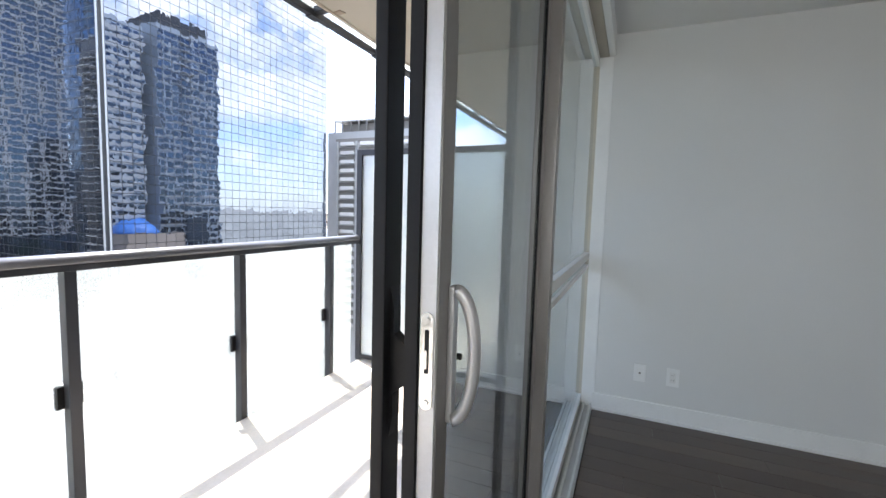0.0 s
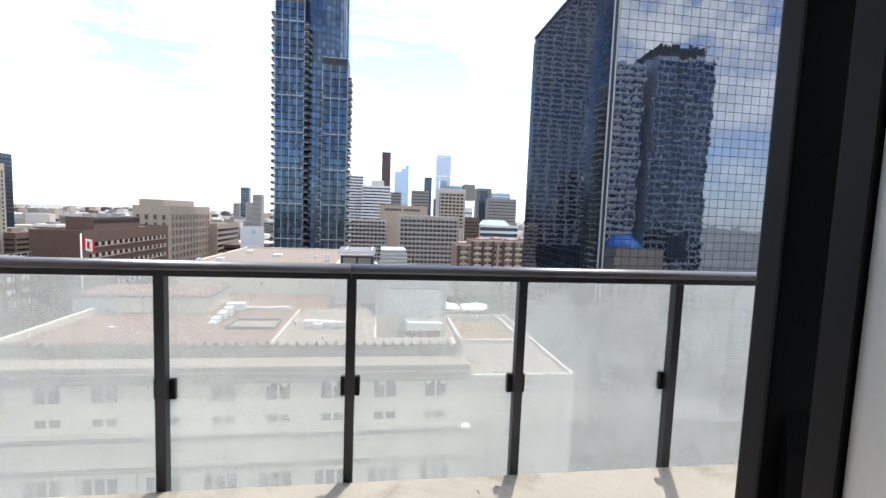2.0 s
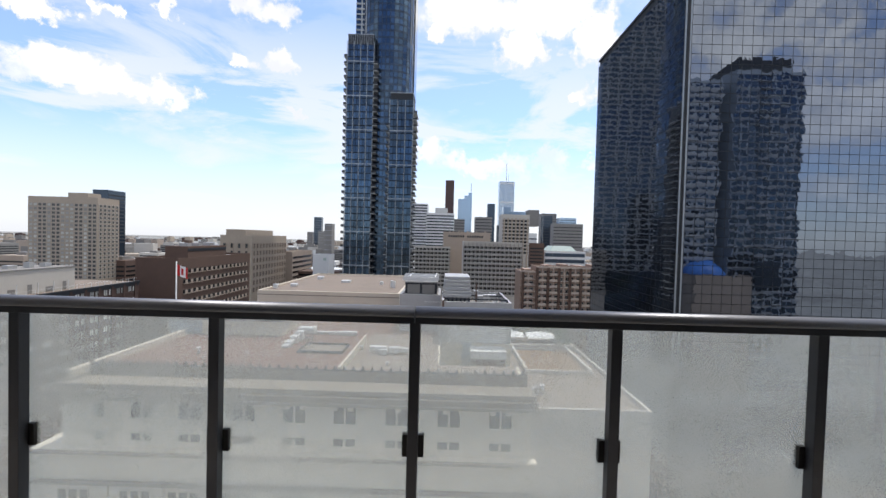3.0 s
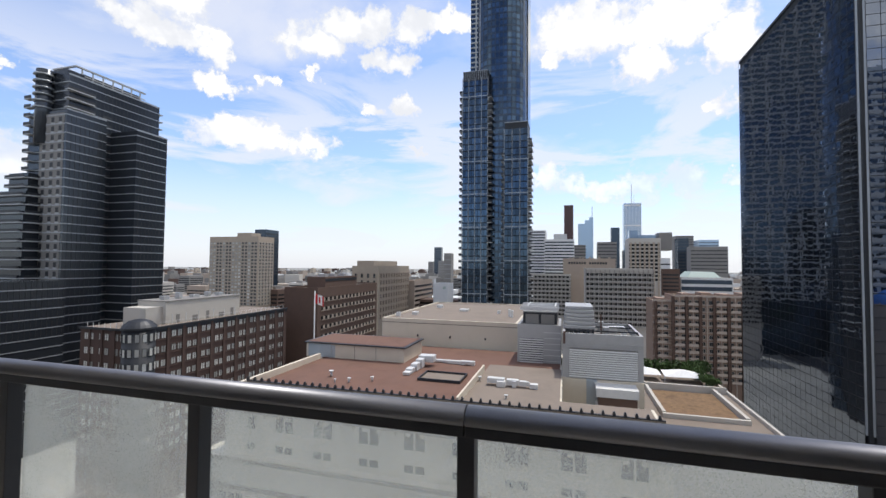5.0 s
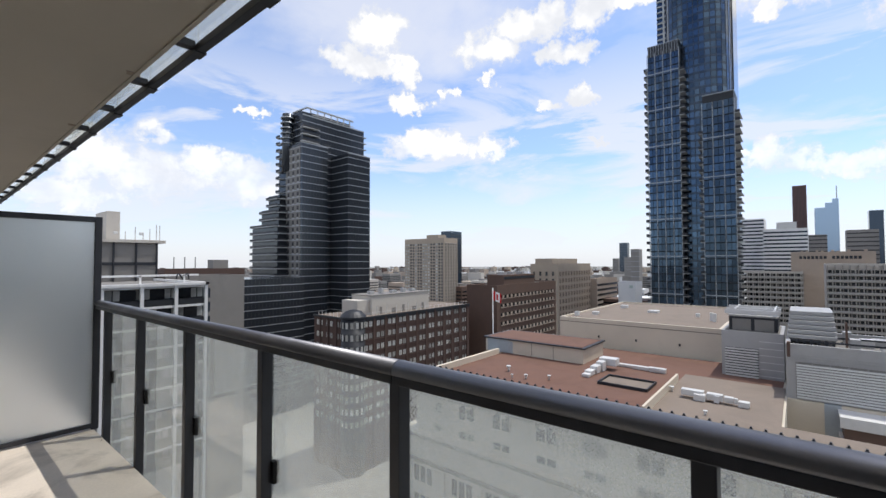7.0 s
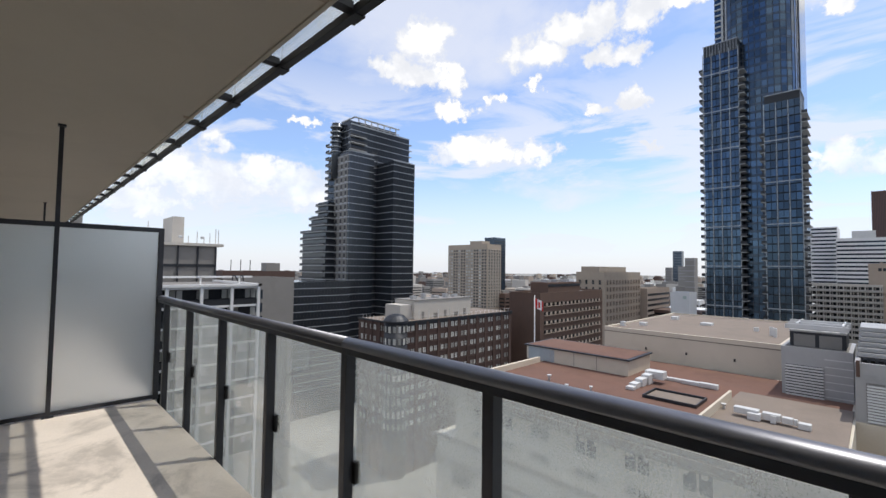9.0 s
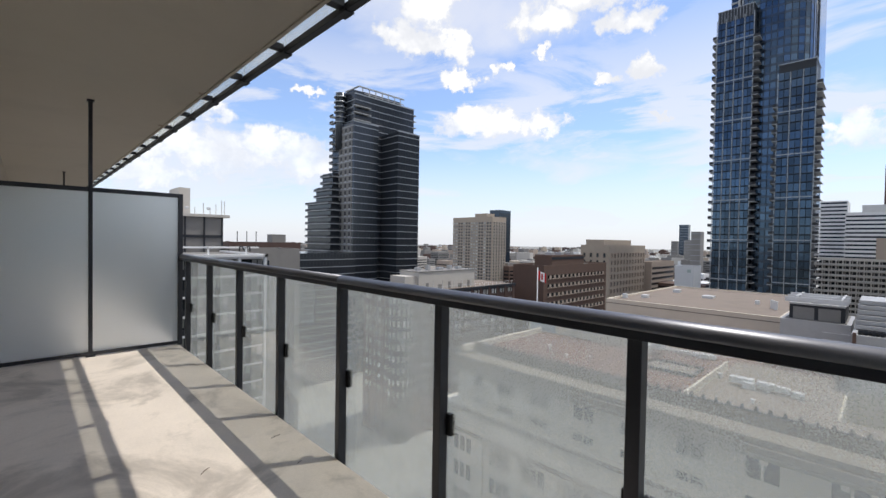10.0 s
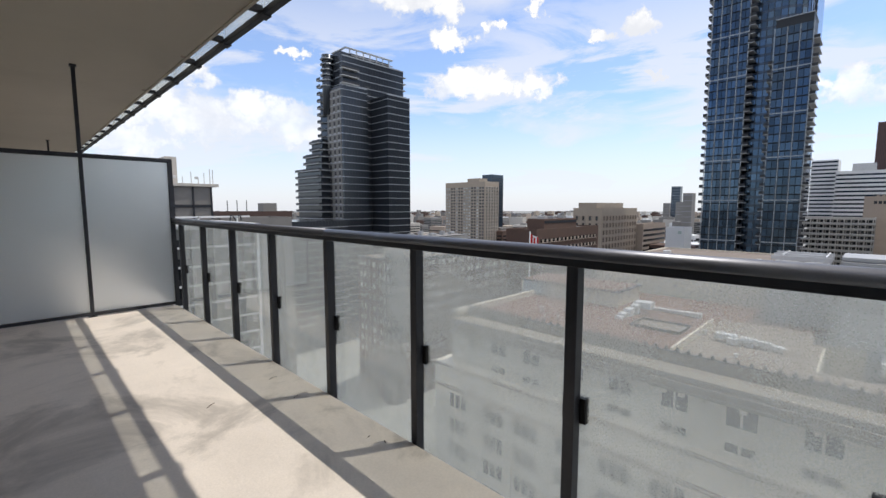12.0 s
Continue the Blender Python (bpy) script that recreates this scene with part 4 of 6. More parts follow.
# plant rooms with louvres
plant = building("plant_room", 70, 0.6, 80, 7.4, -8.1, "metalgrey", "grey metal clad plant room with louvres", "roof_grey", "plant room", 0)
# dark sheet that paints the shade in the gaps between the louvres
add(plant, "louvre_backing", "darkcrown", [(69.96, 3.3, -17.4, 70.0, 7.0, -10.3)])
for z in frange(-17.4, -10.4, 0.36):
    add(plant, "louvre", "metalwhite", [(69.75, 3.3, z, 69.96, 7.0, z + 0.2)])
for z in frange(-17.4, -8.4, 0.9):
    add(plant, "cladding_rib", "metalwhite", [(69.93, 0.6, z, 70.0, 3.2, z + 0.08)])
add(plant, "pipe_rack", "metalwhite", [(70.2, 0.9, -5.8, 70.4, 7.0, -5.2), (72.5, 0.9, -5.8, 72.7, 7.0, -5.1), (75, 0.9, -5.8, 75.2, 7.0, -5.0), (71, 1.4, -5.3, 78, 1.6, -5.1), (71, 5.8, -5.3, 78, 6.0, -5.1)])
add(plant, "chiller_grille", "grey", [(70.93, 1.6, -8.0, 71.0, 3.7, -6.5), (70.93, 4.1, -8.0, 71.0, 6.2, -6.5)])
add(plant, "chiller", "darkcrown", [(71.0, 1.2, -8.55, 78, 6.6, -6.2)])
add(plant, "chiller_top", "metalgrey", [(70.95, 1.15, -6.2, 78.1, 6.65, -6.0)])
for k in range(4):
    bm = bmesh.new()
    c = Vector((72.4 + 1.5 * k, 3.9, -6.0)) - plant.location
    tube(bm, [c, c + Vector((0, 0, 0.35))], 0.62, 14)
    part("chiller_fan", bm, M["metalgrey"], plant)
for k in range(5):
    add(plant, "pipe", "metalwhite", [(70.4, 1.3 + k * 1.15, -5.75, 78.0, 1.42 + k * 1.15, -5.6)])
tower2 = building("louvred_plant", 63, -10.3, 76, 0.3, -9.0, "metalgrey", "grey roofless plant enclosure with white louvre bands", "roof_grey", "plant room", 0.9)
for z in frange(-14.1, -10.2, 0.30):
    add(tower2, "louvre", "whitec", [(62.72, -9.55, z, 62.94, -0.6, z + 0.17)])
bm = bmesh.new()
for a, c in (((-3.4, -14.0), (-5.0, -10.3)), ((-5.0, -10.3), (-6.6, -14.0)), ((-0.9, -10.4), (-3.4, -14.0)), ((-9.3, -10.4), (-6.6, -14.0))):
    tube(bm, [(62.80 - tower2.location.x, a[0] - tower2.location.y, a[1] - G), (62.80 - tower2.location.x, c[0] - tower2.location.y, c[1] - G)], 0.05, 5)
part("cross_brace", bm, M["metalgrey"], tower2)
for z in frange(-10.0, -9.1, 0.3):
    add(tower2, "cladding_rib", "metalgrey", [(62.93, -10.2, z, 63.0, 0.2, z + 0.05)])
add(tower2, "lower_wall", "plaster", [(62.6, -2.9, -21, 63.0, 0.3, -14.3)])
add(tower2, "lower_wall", "plaster", [(62.6, -10.3, -21, 63.0, -4.3, -14.3)])
add(tower2, "lower_panel", "bluegrey", [(62.5, -4.3, -21, 63.0, -2.9, -14.3)])
add(tower2, "hoarding", "metalwhite", [(59.5, -9.2, -14.9, 62.6, -4.0, -14.6), (59.4, -9.2, -15.7, 59.5, -4.0, -14.6)])
add(tower2, "red_shutter", "brick_red", [(59.6, -9.0, -17.0, 62.5, -4.3, -15.7)])
add(tower2, "kiosk_base", "pale", [(59.4, -9.2, -20.5, 62.6, -4.0, -17.0)])
for k in range(6):
    add(tower2, "cooler_band", "metalgrey", [(67.0 + 0.28 * k, -4.4 + 0.05 * k, -8.0 + 0.55 * k, 75.0, 0.2 - 0.05 * k, -7.52 + 0.55 * k)], bevel=0.08)
for k in range(7):
    y = -4.2 + k * 0.66
    add(tower2, "cooler_leg", "darkcrown", [(67.1, y, -8.95, 67.4, y + 0.3, -8.0)])
add(tower2, "parapet_strut", "brick_red", [(62.9, -0.1, -9.6, 63.3, 0.2, -7.9)])
add(tower2, "parapet_strut", "brick_red", [(66.0, -5.2, -8.9, 66.2, -5.0, -5.6)])
for y in (-9.4, -8.0, -6.5, -5.0, -3.5, -2.0, -0.7):
    add(tower2, "louvre_post", "metalgrey", [(62.80, y - 0.04, -14.1, 62.86, y + 0.04, -10.1)])
# darker sheet behind these louvres, for the shade between them
add(tower2, "louvre_backing", "grey", [(62.95, -9.6, -14.1, 63.0, -0.55, -10.1)])
for k, (x, y, w, h) in enumerate(((68, -6.4, 0.9, 1.2), (70.5, -7.8, 1.2, 0.9), (73, -6.0, 0.8, 1.4), (66.4, -8.6, 0.7, 0.8), (72.5, -9.2, 1.4, 0.7))):
    add(tower2, "pump_unit", "metalwhite" if k % 2 else "metalgrey", [(x, y, -8.95, x + w * 1.5, y + w, -8.95 + h)], bevel=0.05)
add(tower2, "steel_beam", "darkcrown", [(64, -9.8, -7.9, 64.15, -0.2, -7.7), (64, -9.9, -8.2, 76, -9.75, -8.0), (70, -9.8, -8.1, 70.15, -0.2, -7.9)])
# podium and terrace to the right of the hotel
pod = building("podium", HX + 12, -27.6, 104, -10.6, -21.0, "pale", "low concrete podium with planted terrace", "roof_tan", "building", 0.6)
add(pod, "planting_bed", "soil", [(71.2, -24.6, -20.95, 84.6, -14.6, -20.7)])
add(pod, "terrace_wall", "pale", [(70.2, -25.4, -20.95, 70.7, -14.0, -20.3), (86.0, -27.2, -20.95, 86.5, -11.5, -19.8), (70.7, -14.5, -20.95, 86.0, -14.0, -20.1), (70.7, -25.4, -20.95, 86.0, -24.9, -20.1)])
tent = empty("white_marquee", 93.5, -17.5, -20.9, "white fabric marquee roof on the terrace", "marquee")
bm = bmesh.new()
for (a, b2, c, d) in ((-2, -8, 2, -1), (-1.5, -0.5, 2.5, 5.5)):
    lo = [bm.verts.new(p) for p in ((a, b2, 1.2), (c, b2, 1.4), (c, d, 1.5), (a, d, 1.1))]
    ap = bm.verts.new(((a + c) / 2, (b2 + d) / 2, 2.3))
    for i in range(4):
        bm.faces.new((lo[i], lo[(i + 1) % 4], ap))
    bm.faces.new(lo[::-1])
part("canopy", bm, M["whitecloth"], tent)
for x, y in ((-2, -8), (2, -8), (2, -1), (-2, -1), (-1.5, 5.5), (2.5, 5.5)):
    boxes("leg", M["metalgrey"], tent, [(x - 0.06, y - 0.06, 0.0, x + 0.06, y + 0.06, 1.3)])


# ---- black mirror tower ----
def mirror_tower():
    x0, y1, x1, y0, top = 80.0, -44.1, 128.0, -101.8, 55.0
    LOW = -42
    b = empty("mirror_office_tower", (x0 + x1) / 2, (y0 + y1) / 2, G, "black mirror glass office tower that reflects towers and clouds", "office tower")
    add(b, "core", "mull", [(x0 + 0.25, y0 + 0.2, G, x1 - 0.2, y1 - 0.25, top)])
    rng = np.random.RandomState(7)
    for face, plane, a0, a1, cut in (("-x", x0, y0, y1 - 0.9, 300), ("+y", y1, x0 + 0.9, x1, 0)):
        dw, dh = 1.92, 1.80
        n, rows = int(round((a1 - a0) / dw)), int((top - LOW) / dh)
        dw = (a1 - a0) / n
        V, F = [], []
        count = 0
        base = b.location
        for r in range(rows):
            for c in range(n):
                u0, u1 = a0 + c * dw + 0.05, a0 + (c + 1) * dw - 0.05
                z0, z1 = LOW + r * dh + 0.05, LOW + (r + 1) * dh - 0.05
                t, s = rng.normal(0, 0.0016, 2)
                near = cut and c >= n - 12 and count < cut and r > 21
                k = len(V)
                quad = []
                for (u, z, q) in ((u0, z0, -t - s), (u1, z0, t - s), (u1, z1, t + s), (u0, z1, -t + s)):
                    quad.append((plane - 0.02 + q, u, z) if face == "-x" else (u, plane + 0.02 + q, z))
                if face == "-x":
                    quad = [quad[i] for i in (0, 3, 2, 1)]
                else:
                    quad = [quad[i] for i in (0, 3, 2, 1)]
                if near:
                    count += 1
                    me = bpy.data.meshes.new("pane")
                    o = np.array(quad).mean(0)
                    me.from_pydata([tuple(np.array(p) - o) for p in quad], [], [(0, 1, 2, 3)])
                    me.materials.append(M["blackg"])
                    ob = new("pane", me)
                    ob.parent, ob.location = b, Vector(o) - base
                else:
                    V += [tuple(Vector(p) - base) for p in quad]
                    F.append((k, k + 1, k + 2, k + 3))
        me = bpy.data.meshes.new("pane_field")
        me.from_pydata(V, [], F)
        me.materials.append(M["blackg"])
        ob = new("pane_field", me)
        ob.parent = b
        tagged(ob, kind="stuff")
        for c in range(n + 1):
            upright(b, "mullion", "mull", face, plane, [a0 + c * dw], LOW, top, 0.06, 0.03)
        bands(b, "transom", "mull", face, plane, a0, a1, [LOW + r * dh - 0.05 for r in range(rows + 1)], 0.07, 0.03)
    o = b.location
    bm = bmesh.new()
    prism(bm, [(x0 - 0.02 - o.x, y1 - 0.95 - o.y), (x0 + 0.95 - o.x, y1 - 0.95 - o.y), (x0 + 0.95 - o.x, y1 + 0.02 - o.y)], 32, top - G)
    part("chamfer", bm, M["mull_lt"], b, "pale metal corner strip")
    add(b, "parapet", "mull", [(x0, y0, top, x1, y0 + 0.4, top + 0.6), (x0, y0 + 0.4, top, x0 + 0.4, y1, top + 0.6), (x0 + 0.4, y1 - 0.4, top, x1, y1, top + 0.6)])
    add(b, "lower_wall", "mull", [(x0, y0, G, x0 + 0.25, y1, LOW)])


mirror_tower()


# ---- the blue glass skyscraper ----
def sky_tower():
    b = empty("blue_glass_skyscraper", 205, 30, G, "very tall blue glass residential tower with balconied wings", "skyscraper")
    o = b.location
    bm = bmesh.new()
    pts = []
    for i in range(40):
        a = 2 * math.pi * i / 40
        sx, sy = math.cos(a), math.sin(a)
        k = 1.0 / (abs(sx) ** 3 + abs(sy) ** 3) ** (1 / 3)
        pts.append((14 * sx * k + 7, 11.9 * sy * k + 0))
    segs = len(pts)
    zs = frange(0, 250, 3.05)
    for z in zs:
        for i in range(segs):
            p, q = pts[i], pts[(i + 1) % segs]
            if (p[0] + q[0]) / 2 > 16:
                continue
            for h0, h1, mi in ((0.02, 2.15, 0), (2.19, 3.03, 1)):
                f = bm.faces.new([bm.verts.new(c) for c in ((p[0], p[1], z + h0), (p[0], p[1], z + h1), (q[0], q[1], z + h1), (q[0], q[1], z + h0))])
                f.material_index = mi
    part("curtain_wall", bm, [M["towerg"], M["darkg"]], b, kind="stuff")
    bm = bmesh.new()
    prism(bm, [(7 + (x - 7) * 0.985, y * 0.985) for x, y in pts], 0, 250)
    part("core", bm, M["mull"], b)
    bm = bmesh.new()
    for i in range(segs):
        x, y = pts[i]
        if x < 12:
            box(bm, x - 0.1, y - 0.1, 0, x + 0.1, y + 0.1, 250)
    part("fin", bm, M["mull"], b, kind="stuff")
    # wings: name, x0, y0, x1, y1, top
    for x0, y0, x1, y1, top in ((193, 34.4, 204, 46.4, 91.5), (193, 16.2, 206, 26.8, 66.0)):
        ww = add(b, "wing", "mull", [(x0 + 0.3, y0 + 0.2, G, x1, y1 - 0.2, top)])
        bm = bmesh.new()
        n = 4 if y0 > 30 else 3
        for z in frange(-22, top - 4, 3.05):
            dy = (y1 - y0) / n
            for k in range(n):
                a, c = y0 + k * dy + 0.25, y0 + (k + 1) * dy - 0.25
                m = (a + c) / 2
                box(bm, x0 - o.x, a - o.y, z - o.z + 0.15, x0 + 0.3 - o.x, m - 0.08 - o.y, z + 2.75 - o.z, 0)
                box(bm, x0 - o.x, m + 0.08 - o.y, z - o.z + 0.15, x0 + 0.3 - o.x, c - o.y, z + 2.75 - o.z, 0)
        part("wing_glass", bm, M["towerg"], b, kind="stuff")
        upright(b, "column", "mull_lt", "-x", x0, [y0 + k * (y1 - y0) / n for k in range(n + 1)], -24, top - 3, 0.24, 0.14)
        bands(b, "spandrel", "mull", "-x", x0, y0, y1, frange(-22, top - 3, 3.05), 0.16, 0.10)
        bands(b, "tie_band", "mull_lt", "-x", x0, y0, y1, frange(-12, top - 6, 15.25), 0.34, 0.2)
        if y0 > 30:
            add(b, "crown", "darkcrown", [(x0 - 0.1, y0 + 0.3, top - 4.4, x1, y1 - 0.3, top)])
            upright(b, "crown_fin", "mull_lt", "-x", x0 - 0.1, steps(y0, y1, 1.0), top - 4.4, top, 0.12, 0.12)
        add(b, "roof_cap", "mull_lt", [(x0, y0, top, x1, y1, top + 0.3)])
    # balconies: slab with a rail, both flanks of each wing
    for x0, xe, ya, yb, zt in ((193.4, 203, 46.3, 47.9, 84), (192.9, 198, 32.6, 34.6, 80), (192.9, 198, 26.6, 28.2, 54), (193.4, 204, 14.5, 16.3, 58)):
        bm = bmesh.new()
        box(bm, x0 - o.x, ya - o.y, 0, xe - o.x, yb - o.y, 0.22, 0)
        box(bm, x0 - o.x - 0.04, ya - o.y, 0.22, x0 - o.x, yb - o.y, 1.2, 1)
        me = mesh_of("balcony", bm, M["slab"], M["mull"])
        for z in frange(-22, zt, 3.05):
            ob = new("balcony", me)
            ob.parent, ob.location = b, (0, 0, z - o.z)


sky_tower()


# ---- the slate condominium tower ----
def slate_tower():
    b = empty("slate_condominium_tower", 110, 160, G, "slate grey glass condominium tower with pale floor bands", "condominium")
    FL = 2.95

    def block(x0, y0, x1, y1, top, glass="slateg", faces=("-x", "-y"), deep=False):
        add(b, "block", glass, [(x0, y0, G, x1, y1, top)])
        zz = frange(-22 - 8 * FL, top, FL)
        if deep:
            for face, plane, a, c in (("-y", y0, x0, x1), ("-x", x0, y0, y1)):
                bands(b, "terrace", "slab", face, plane, a, c, zz, 0.35, 1.3)
                bands(b, "parapet_glass", "mull", face, plane - 1.15, a, c, [z + 0.35 for z in zz], 0.75, 0.08)
            return zz
        if "-y" in faces:
            bands(b, "floor_band", "mull_lt", "-y", y0, x0, x1, zz, 0.26, 0.12)
        if "-x" in faces:
            bands(b, "floor_band", "mull_lt", "-x", x0, y0, y1, zz, 0.28, 0.12)
        return zz

    block(97.5, 154.5, 110, 172, 50.5)
    for x0, x1, y, z1 in ((97.5, 110, 154.5, 49.5), (113.5, 125.5, 145.0, 47.6), (99.5, 132, 157, 63.0), (73, 97.3, 152, -4.6)):
        upright(b, "mullion", "mull", "-y", y, frange(x0 + 1.4, x1, 1.4), -22, z1, 0.14, 0.06)
    block(110, 160, 124, 172, 54.0)
    block(113.5, 145.0, 125.5, 160, 47.6)
    block(99.5, 157, 132, 172, 63.0)
    # roof parapets of the two fronts and pale caps
    add(b, "parapet", "mull_lt", [(97.4, 154.4, 50.5, 110, 154.7, 50.9)])
    add(b, "parapet", "mull_lt", [(113.4, 144.9, 47.6, 125.6, 145.2, 48.0)])
    # wrap-round terraces at the corner of the upper floors
    for z in (51.6, 54.6, 57.5):
        add(b, "corner_terrace", "slab", [(98.2, 155.2, z, 106.5, 157, z + 0.35)])
        add(b, "corner_parapet", "mull", [(98.2, 155.2, z + 0.35, 106.5, 155.3, z + 1.2)])
    for z in (51.6, 54.6, 57.5, 60.4):
        add(b, "flank_terrace", "slab", [(132, 156.6, z, 133.4, 164, z + 0.3)])
    # the crown: open frame on the roof
    add(b, "crown_wall", "darkcrown", [(106, 161.5, 63, 127, 171, 66.6)])
    add(b, "crown_wall", "slateg", [(99.8, 158.6, 63, 105, 171, 65.2)])
    for x in steps(103.5, 128, 3.1):
        add(b, "crown_post", "slab", [(x - 0.18, 160.0, 63, x + 0.18, 160.3, 67.6)])
    add(b, "crown_beam", "slab", [(103, 159.8, 67.6, 128.3, 160.4, 68.1)])
    add(b, "crown_beam", "slab", [(103, 160.4, 67.6, 103.6, 171, 68.1)])
    add(b, "crown_beam", "slab", [(103, 159.9, 65.2, 128.3, 160.2, 65.5)])
    add(b, "roof_edge", "mull_lt", [(99.4, 156.9, 63, 132.1, 157.2, 63.5)])
    # stacked round terraces at the rear corner
    for z in frange(51.6, 64, 2.2):
        bm = bmesh.new()
        tube(bm, [(97.6 - b.location.x, 166 - b.location.y, z - G), (97.6 - b.location.x, 166 - b.location.y, z + 0.45 - G)], 2.7, 16)
        part("round_terrace", bm, M["mull_lt"], b)
    bm = bmesh.new()
    tube(bm, [(97.9 - b.location.x, 166 - b.location.y, 40 - G), (97.9 - b.location.x, 166 - b.location.y, 64.6 - G)], 2.3, 16)
    part("corner_bay", bm, M["slateg"], b)

    # stacked balconies in the recess, and at the flank
    bm = bmesh.new()
    box(bm, 110.2 - 110, -3.2, 0, 113.3 - 110, 0, 0.25, 0)
    box(bm, 110.2 - 110, -3.2, 0.25, 113.3 - 110, -3.1, 1.2, 1)
    rec = mesh_of("balcony", bm, M["slab"], M["mull"])
    for z in frange(-22, 52, FL):
        ob = new("balcony", rec)
        ob.parent, ob.location = b, Vector((110, 160, z)) - b.location
    bm = bmesh.new()
    box(bm, -1.8, 0, 0, 0, 3.2, 0.25, 0)
    box(bm, -1.8, 0, 0.25, -1.7, 3.2, 1.2, 1)
    fl = mesh_of("balcony", bm, M["slab"], M["mull"])
    for z in frange(-22, 56, FL):
        ob = new("balcony", fl)
        ob.parent, ob.location = b, Vector((97.5, 168.5, z)) - b.location
    # punched windows on the flank
    add(b, "flank", "grey", [(97.42, 155.6, -22, 97.5, 166.4, 49.5)])
    me = window_mesh(1.45, 1.6, M["mull"], M["grey"], 0.16, 0.05)
    pm = window_mesh(1.35, 0.42, M["slab"], M["slab"], 0.12, 0.05)
    grid(b, "-x", 97.4, [157.2, 160.6, 164.2], [z + 0.25 for z in frange(-22, 46, FL)], pm, name="spandrel_panel")
    grid(b, "-x", 97.4, [157.2, 160.6, 164.2], [z + 0.8 for z in frange(-22, 46, FL)], me)
    # lower stepped wing
    block(93.0, 165, 100, 186, 16.5, deep=True)
    block(94.0, 166, 100, 180, 24.0, deep=True)
    block(95.0, 167, 100, 176, 30.0, deep=True)
    block(73.0, 152.0, 97.3, 176, -4.6, faces=("-x", "-y"))


slate_tower()

# ---- the dark brick block with a corner turret ----
M["brick_frame"] = material("brown_window_frame", (0.06, 0.045, 0.04), 0.6)
RX, RY, RX1, RY1, RT = 73.4, 92.0, 126.8, 109.4, -14.0
brick = building("brick_block", RX, RY, RX1, RY1, RT, "brick_dk", "dark brown brick office block with corner turret", "roof_tan", "office block", 0)
bw = window_mesh(1.15, 1.45, M["blind"], M["brick_frame"], 0.07, 0.08, 1)
zs = frange(RT - 2.6 - 3.3 * 8, RT - 1.0, 3.3)
us = [u + s for u in steps(RX + 3.5, RX1 - 0.5, 4.4) for s in (-0.85, 0.85)]
grid(brick, "-y", RY, us, zs, bw)
us = [u + s for u in steps(RY + 3.0, RY1 - 0.5, 3.8) for s in (-0.85, 0.85)]
grid(brick, "-x", RX, us, zs, bw)
upright(brick, "pier", "brick_dk", "-y", RY, [u for u in frange(RX + 3.3, RX1, 4.42)], G, RT, 0.7, 0.28)
upright(brick, "pier", "brick_dk", "-x", RX, [u for u in frange(RY + 2.9, RY1, 3.8)], G, RT, 0.6, 0.28)
bands(brick, "belt", "darkcrown", "-y", RY, RX + 3, RX1, [RT - 0.25], 0.5, 0.45)
bands(brick, "belt", "brick_dk", "-y", RY, RX + 3, RX1, [z - 0.5 for z in zs], 0.22, 0.18)
bands(brick, "belt", "darkcrown", "-x", RX, RY + 3, RY1, [RT - 0.25], 0.5, 0.45)
bm = bmesh.new()
tube(bm, [(0, 0, 0), (0, 0, RT - G)], 3.3, 20, 0)
part("turret", bm, M["darkcrown"], brick).location = Vector((RX + 2.2, RY + 2.2, G)) - brick.location
bm = bmesh.new()
rings = [(3.6, 0), (3.6, 0.5), (3.1, 1.1), (2.2, 1.9), (0.9, 2.3), (0.02, 2.4)]
prev = None
for r_, z in rings:
    cur = [bm.verts.new((r_ * math.cos(2 * math.pi * k / 20), r_ * math.sin(2 * math.pi * k / 20), z)) for k in range(20)]
    if prev:
        for k in range(20):
            bm.faces.new((prev[k], prev[(k + 1) % 20], cur[(k + 1) % 20], cur[k]))
    prev = cur
part("turret_dome", bm, M["darkcrown"], brick).location = Vector((RX + 2.2, RY + 2.2, RT)) - brick.location
tw = window_mesh(0.8, 1.7, M["blind"], M["darkcrown"], 0.08, 0.06)
for z in zs:
    for a in (150, 175, 200, 225, 250, 275, 300):
        ob = new("turret_window", tw)
        ob.parent = brick
        ob.matrix_basis = Matrix.Translation(Vector((RX + 2.2 + 3.32 * math.cos(radians(a)), RY + 2.2 + 3.32 * math.sin(radians(a)), z)) - brick.location) @ Matrix.Rotation(radians(a - 180), 4, "Z")
add(brick, "penthouse", "pale", [(83.0, 95.0, RT, 108, 104, RT + 5.6)])
add(brick, "penthouse_wing", "pale", [(78.5, 96.0, RT, 83.0, 103, RT + 4.4)])
add(brick, "penthouse_cap", "grey", [(82.8, 94.8, RT + 5.6, 108.2, 104.2, RT + 5.8)])
bands(brick, "top_storey", "darkcrown", "-y", RY, RX + 4, RX1, [RT - 1.0], 0.75, 0.2)
for x, w, h in ((86, 1.0, 2.1), (91, 1.6, 1.4), (95.5, 1.0, 2.1), (100, 2.2, 1.2), (104.5, 1.0, 2.1)):
    add(brick, "penthouse_door", "grey", [(x, 94.93, RT + 0.1, x + w, 95.0, RT + 0.1 + h)])
for k, (x, w, h) in enumerate(((85, 1.6, 1.0), (89.5, 1.0, 1.6), (94, 2.2, 0.8), (99, 1.2, 1.3), (103, 1.8, 0.9))):
    add(brick, "rooftop_unit", "metalgrey", [(x, 98, RT + 5.8, x + w, 99.5, RT + 5.8 + h)], bevel=0.05)
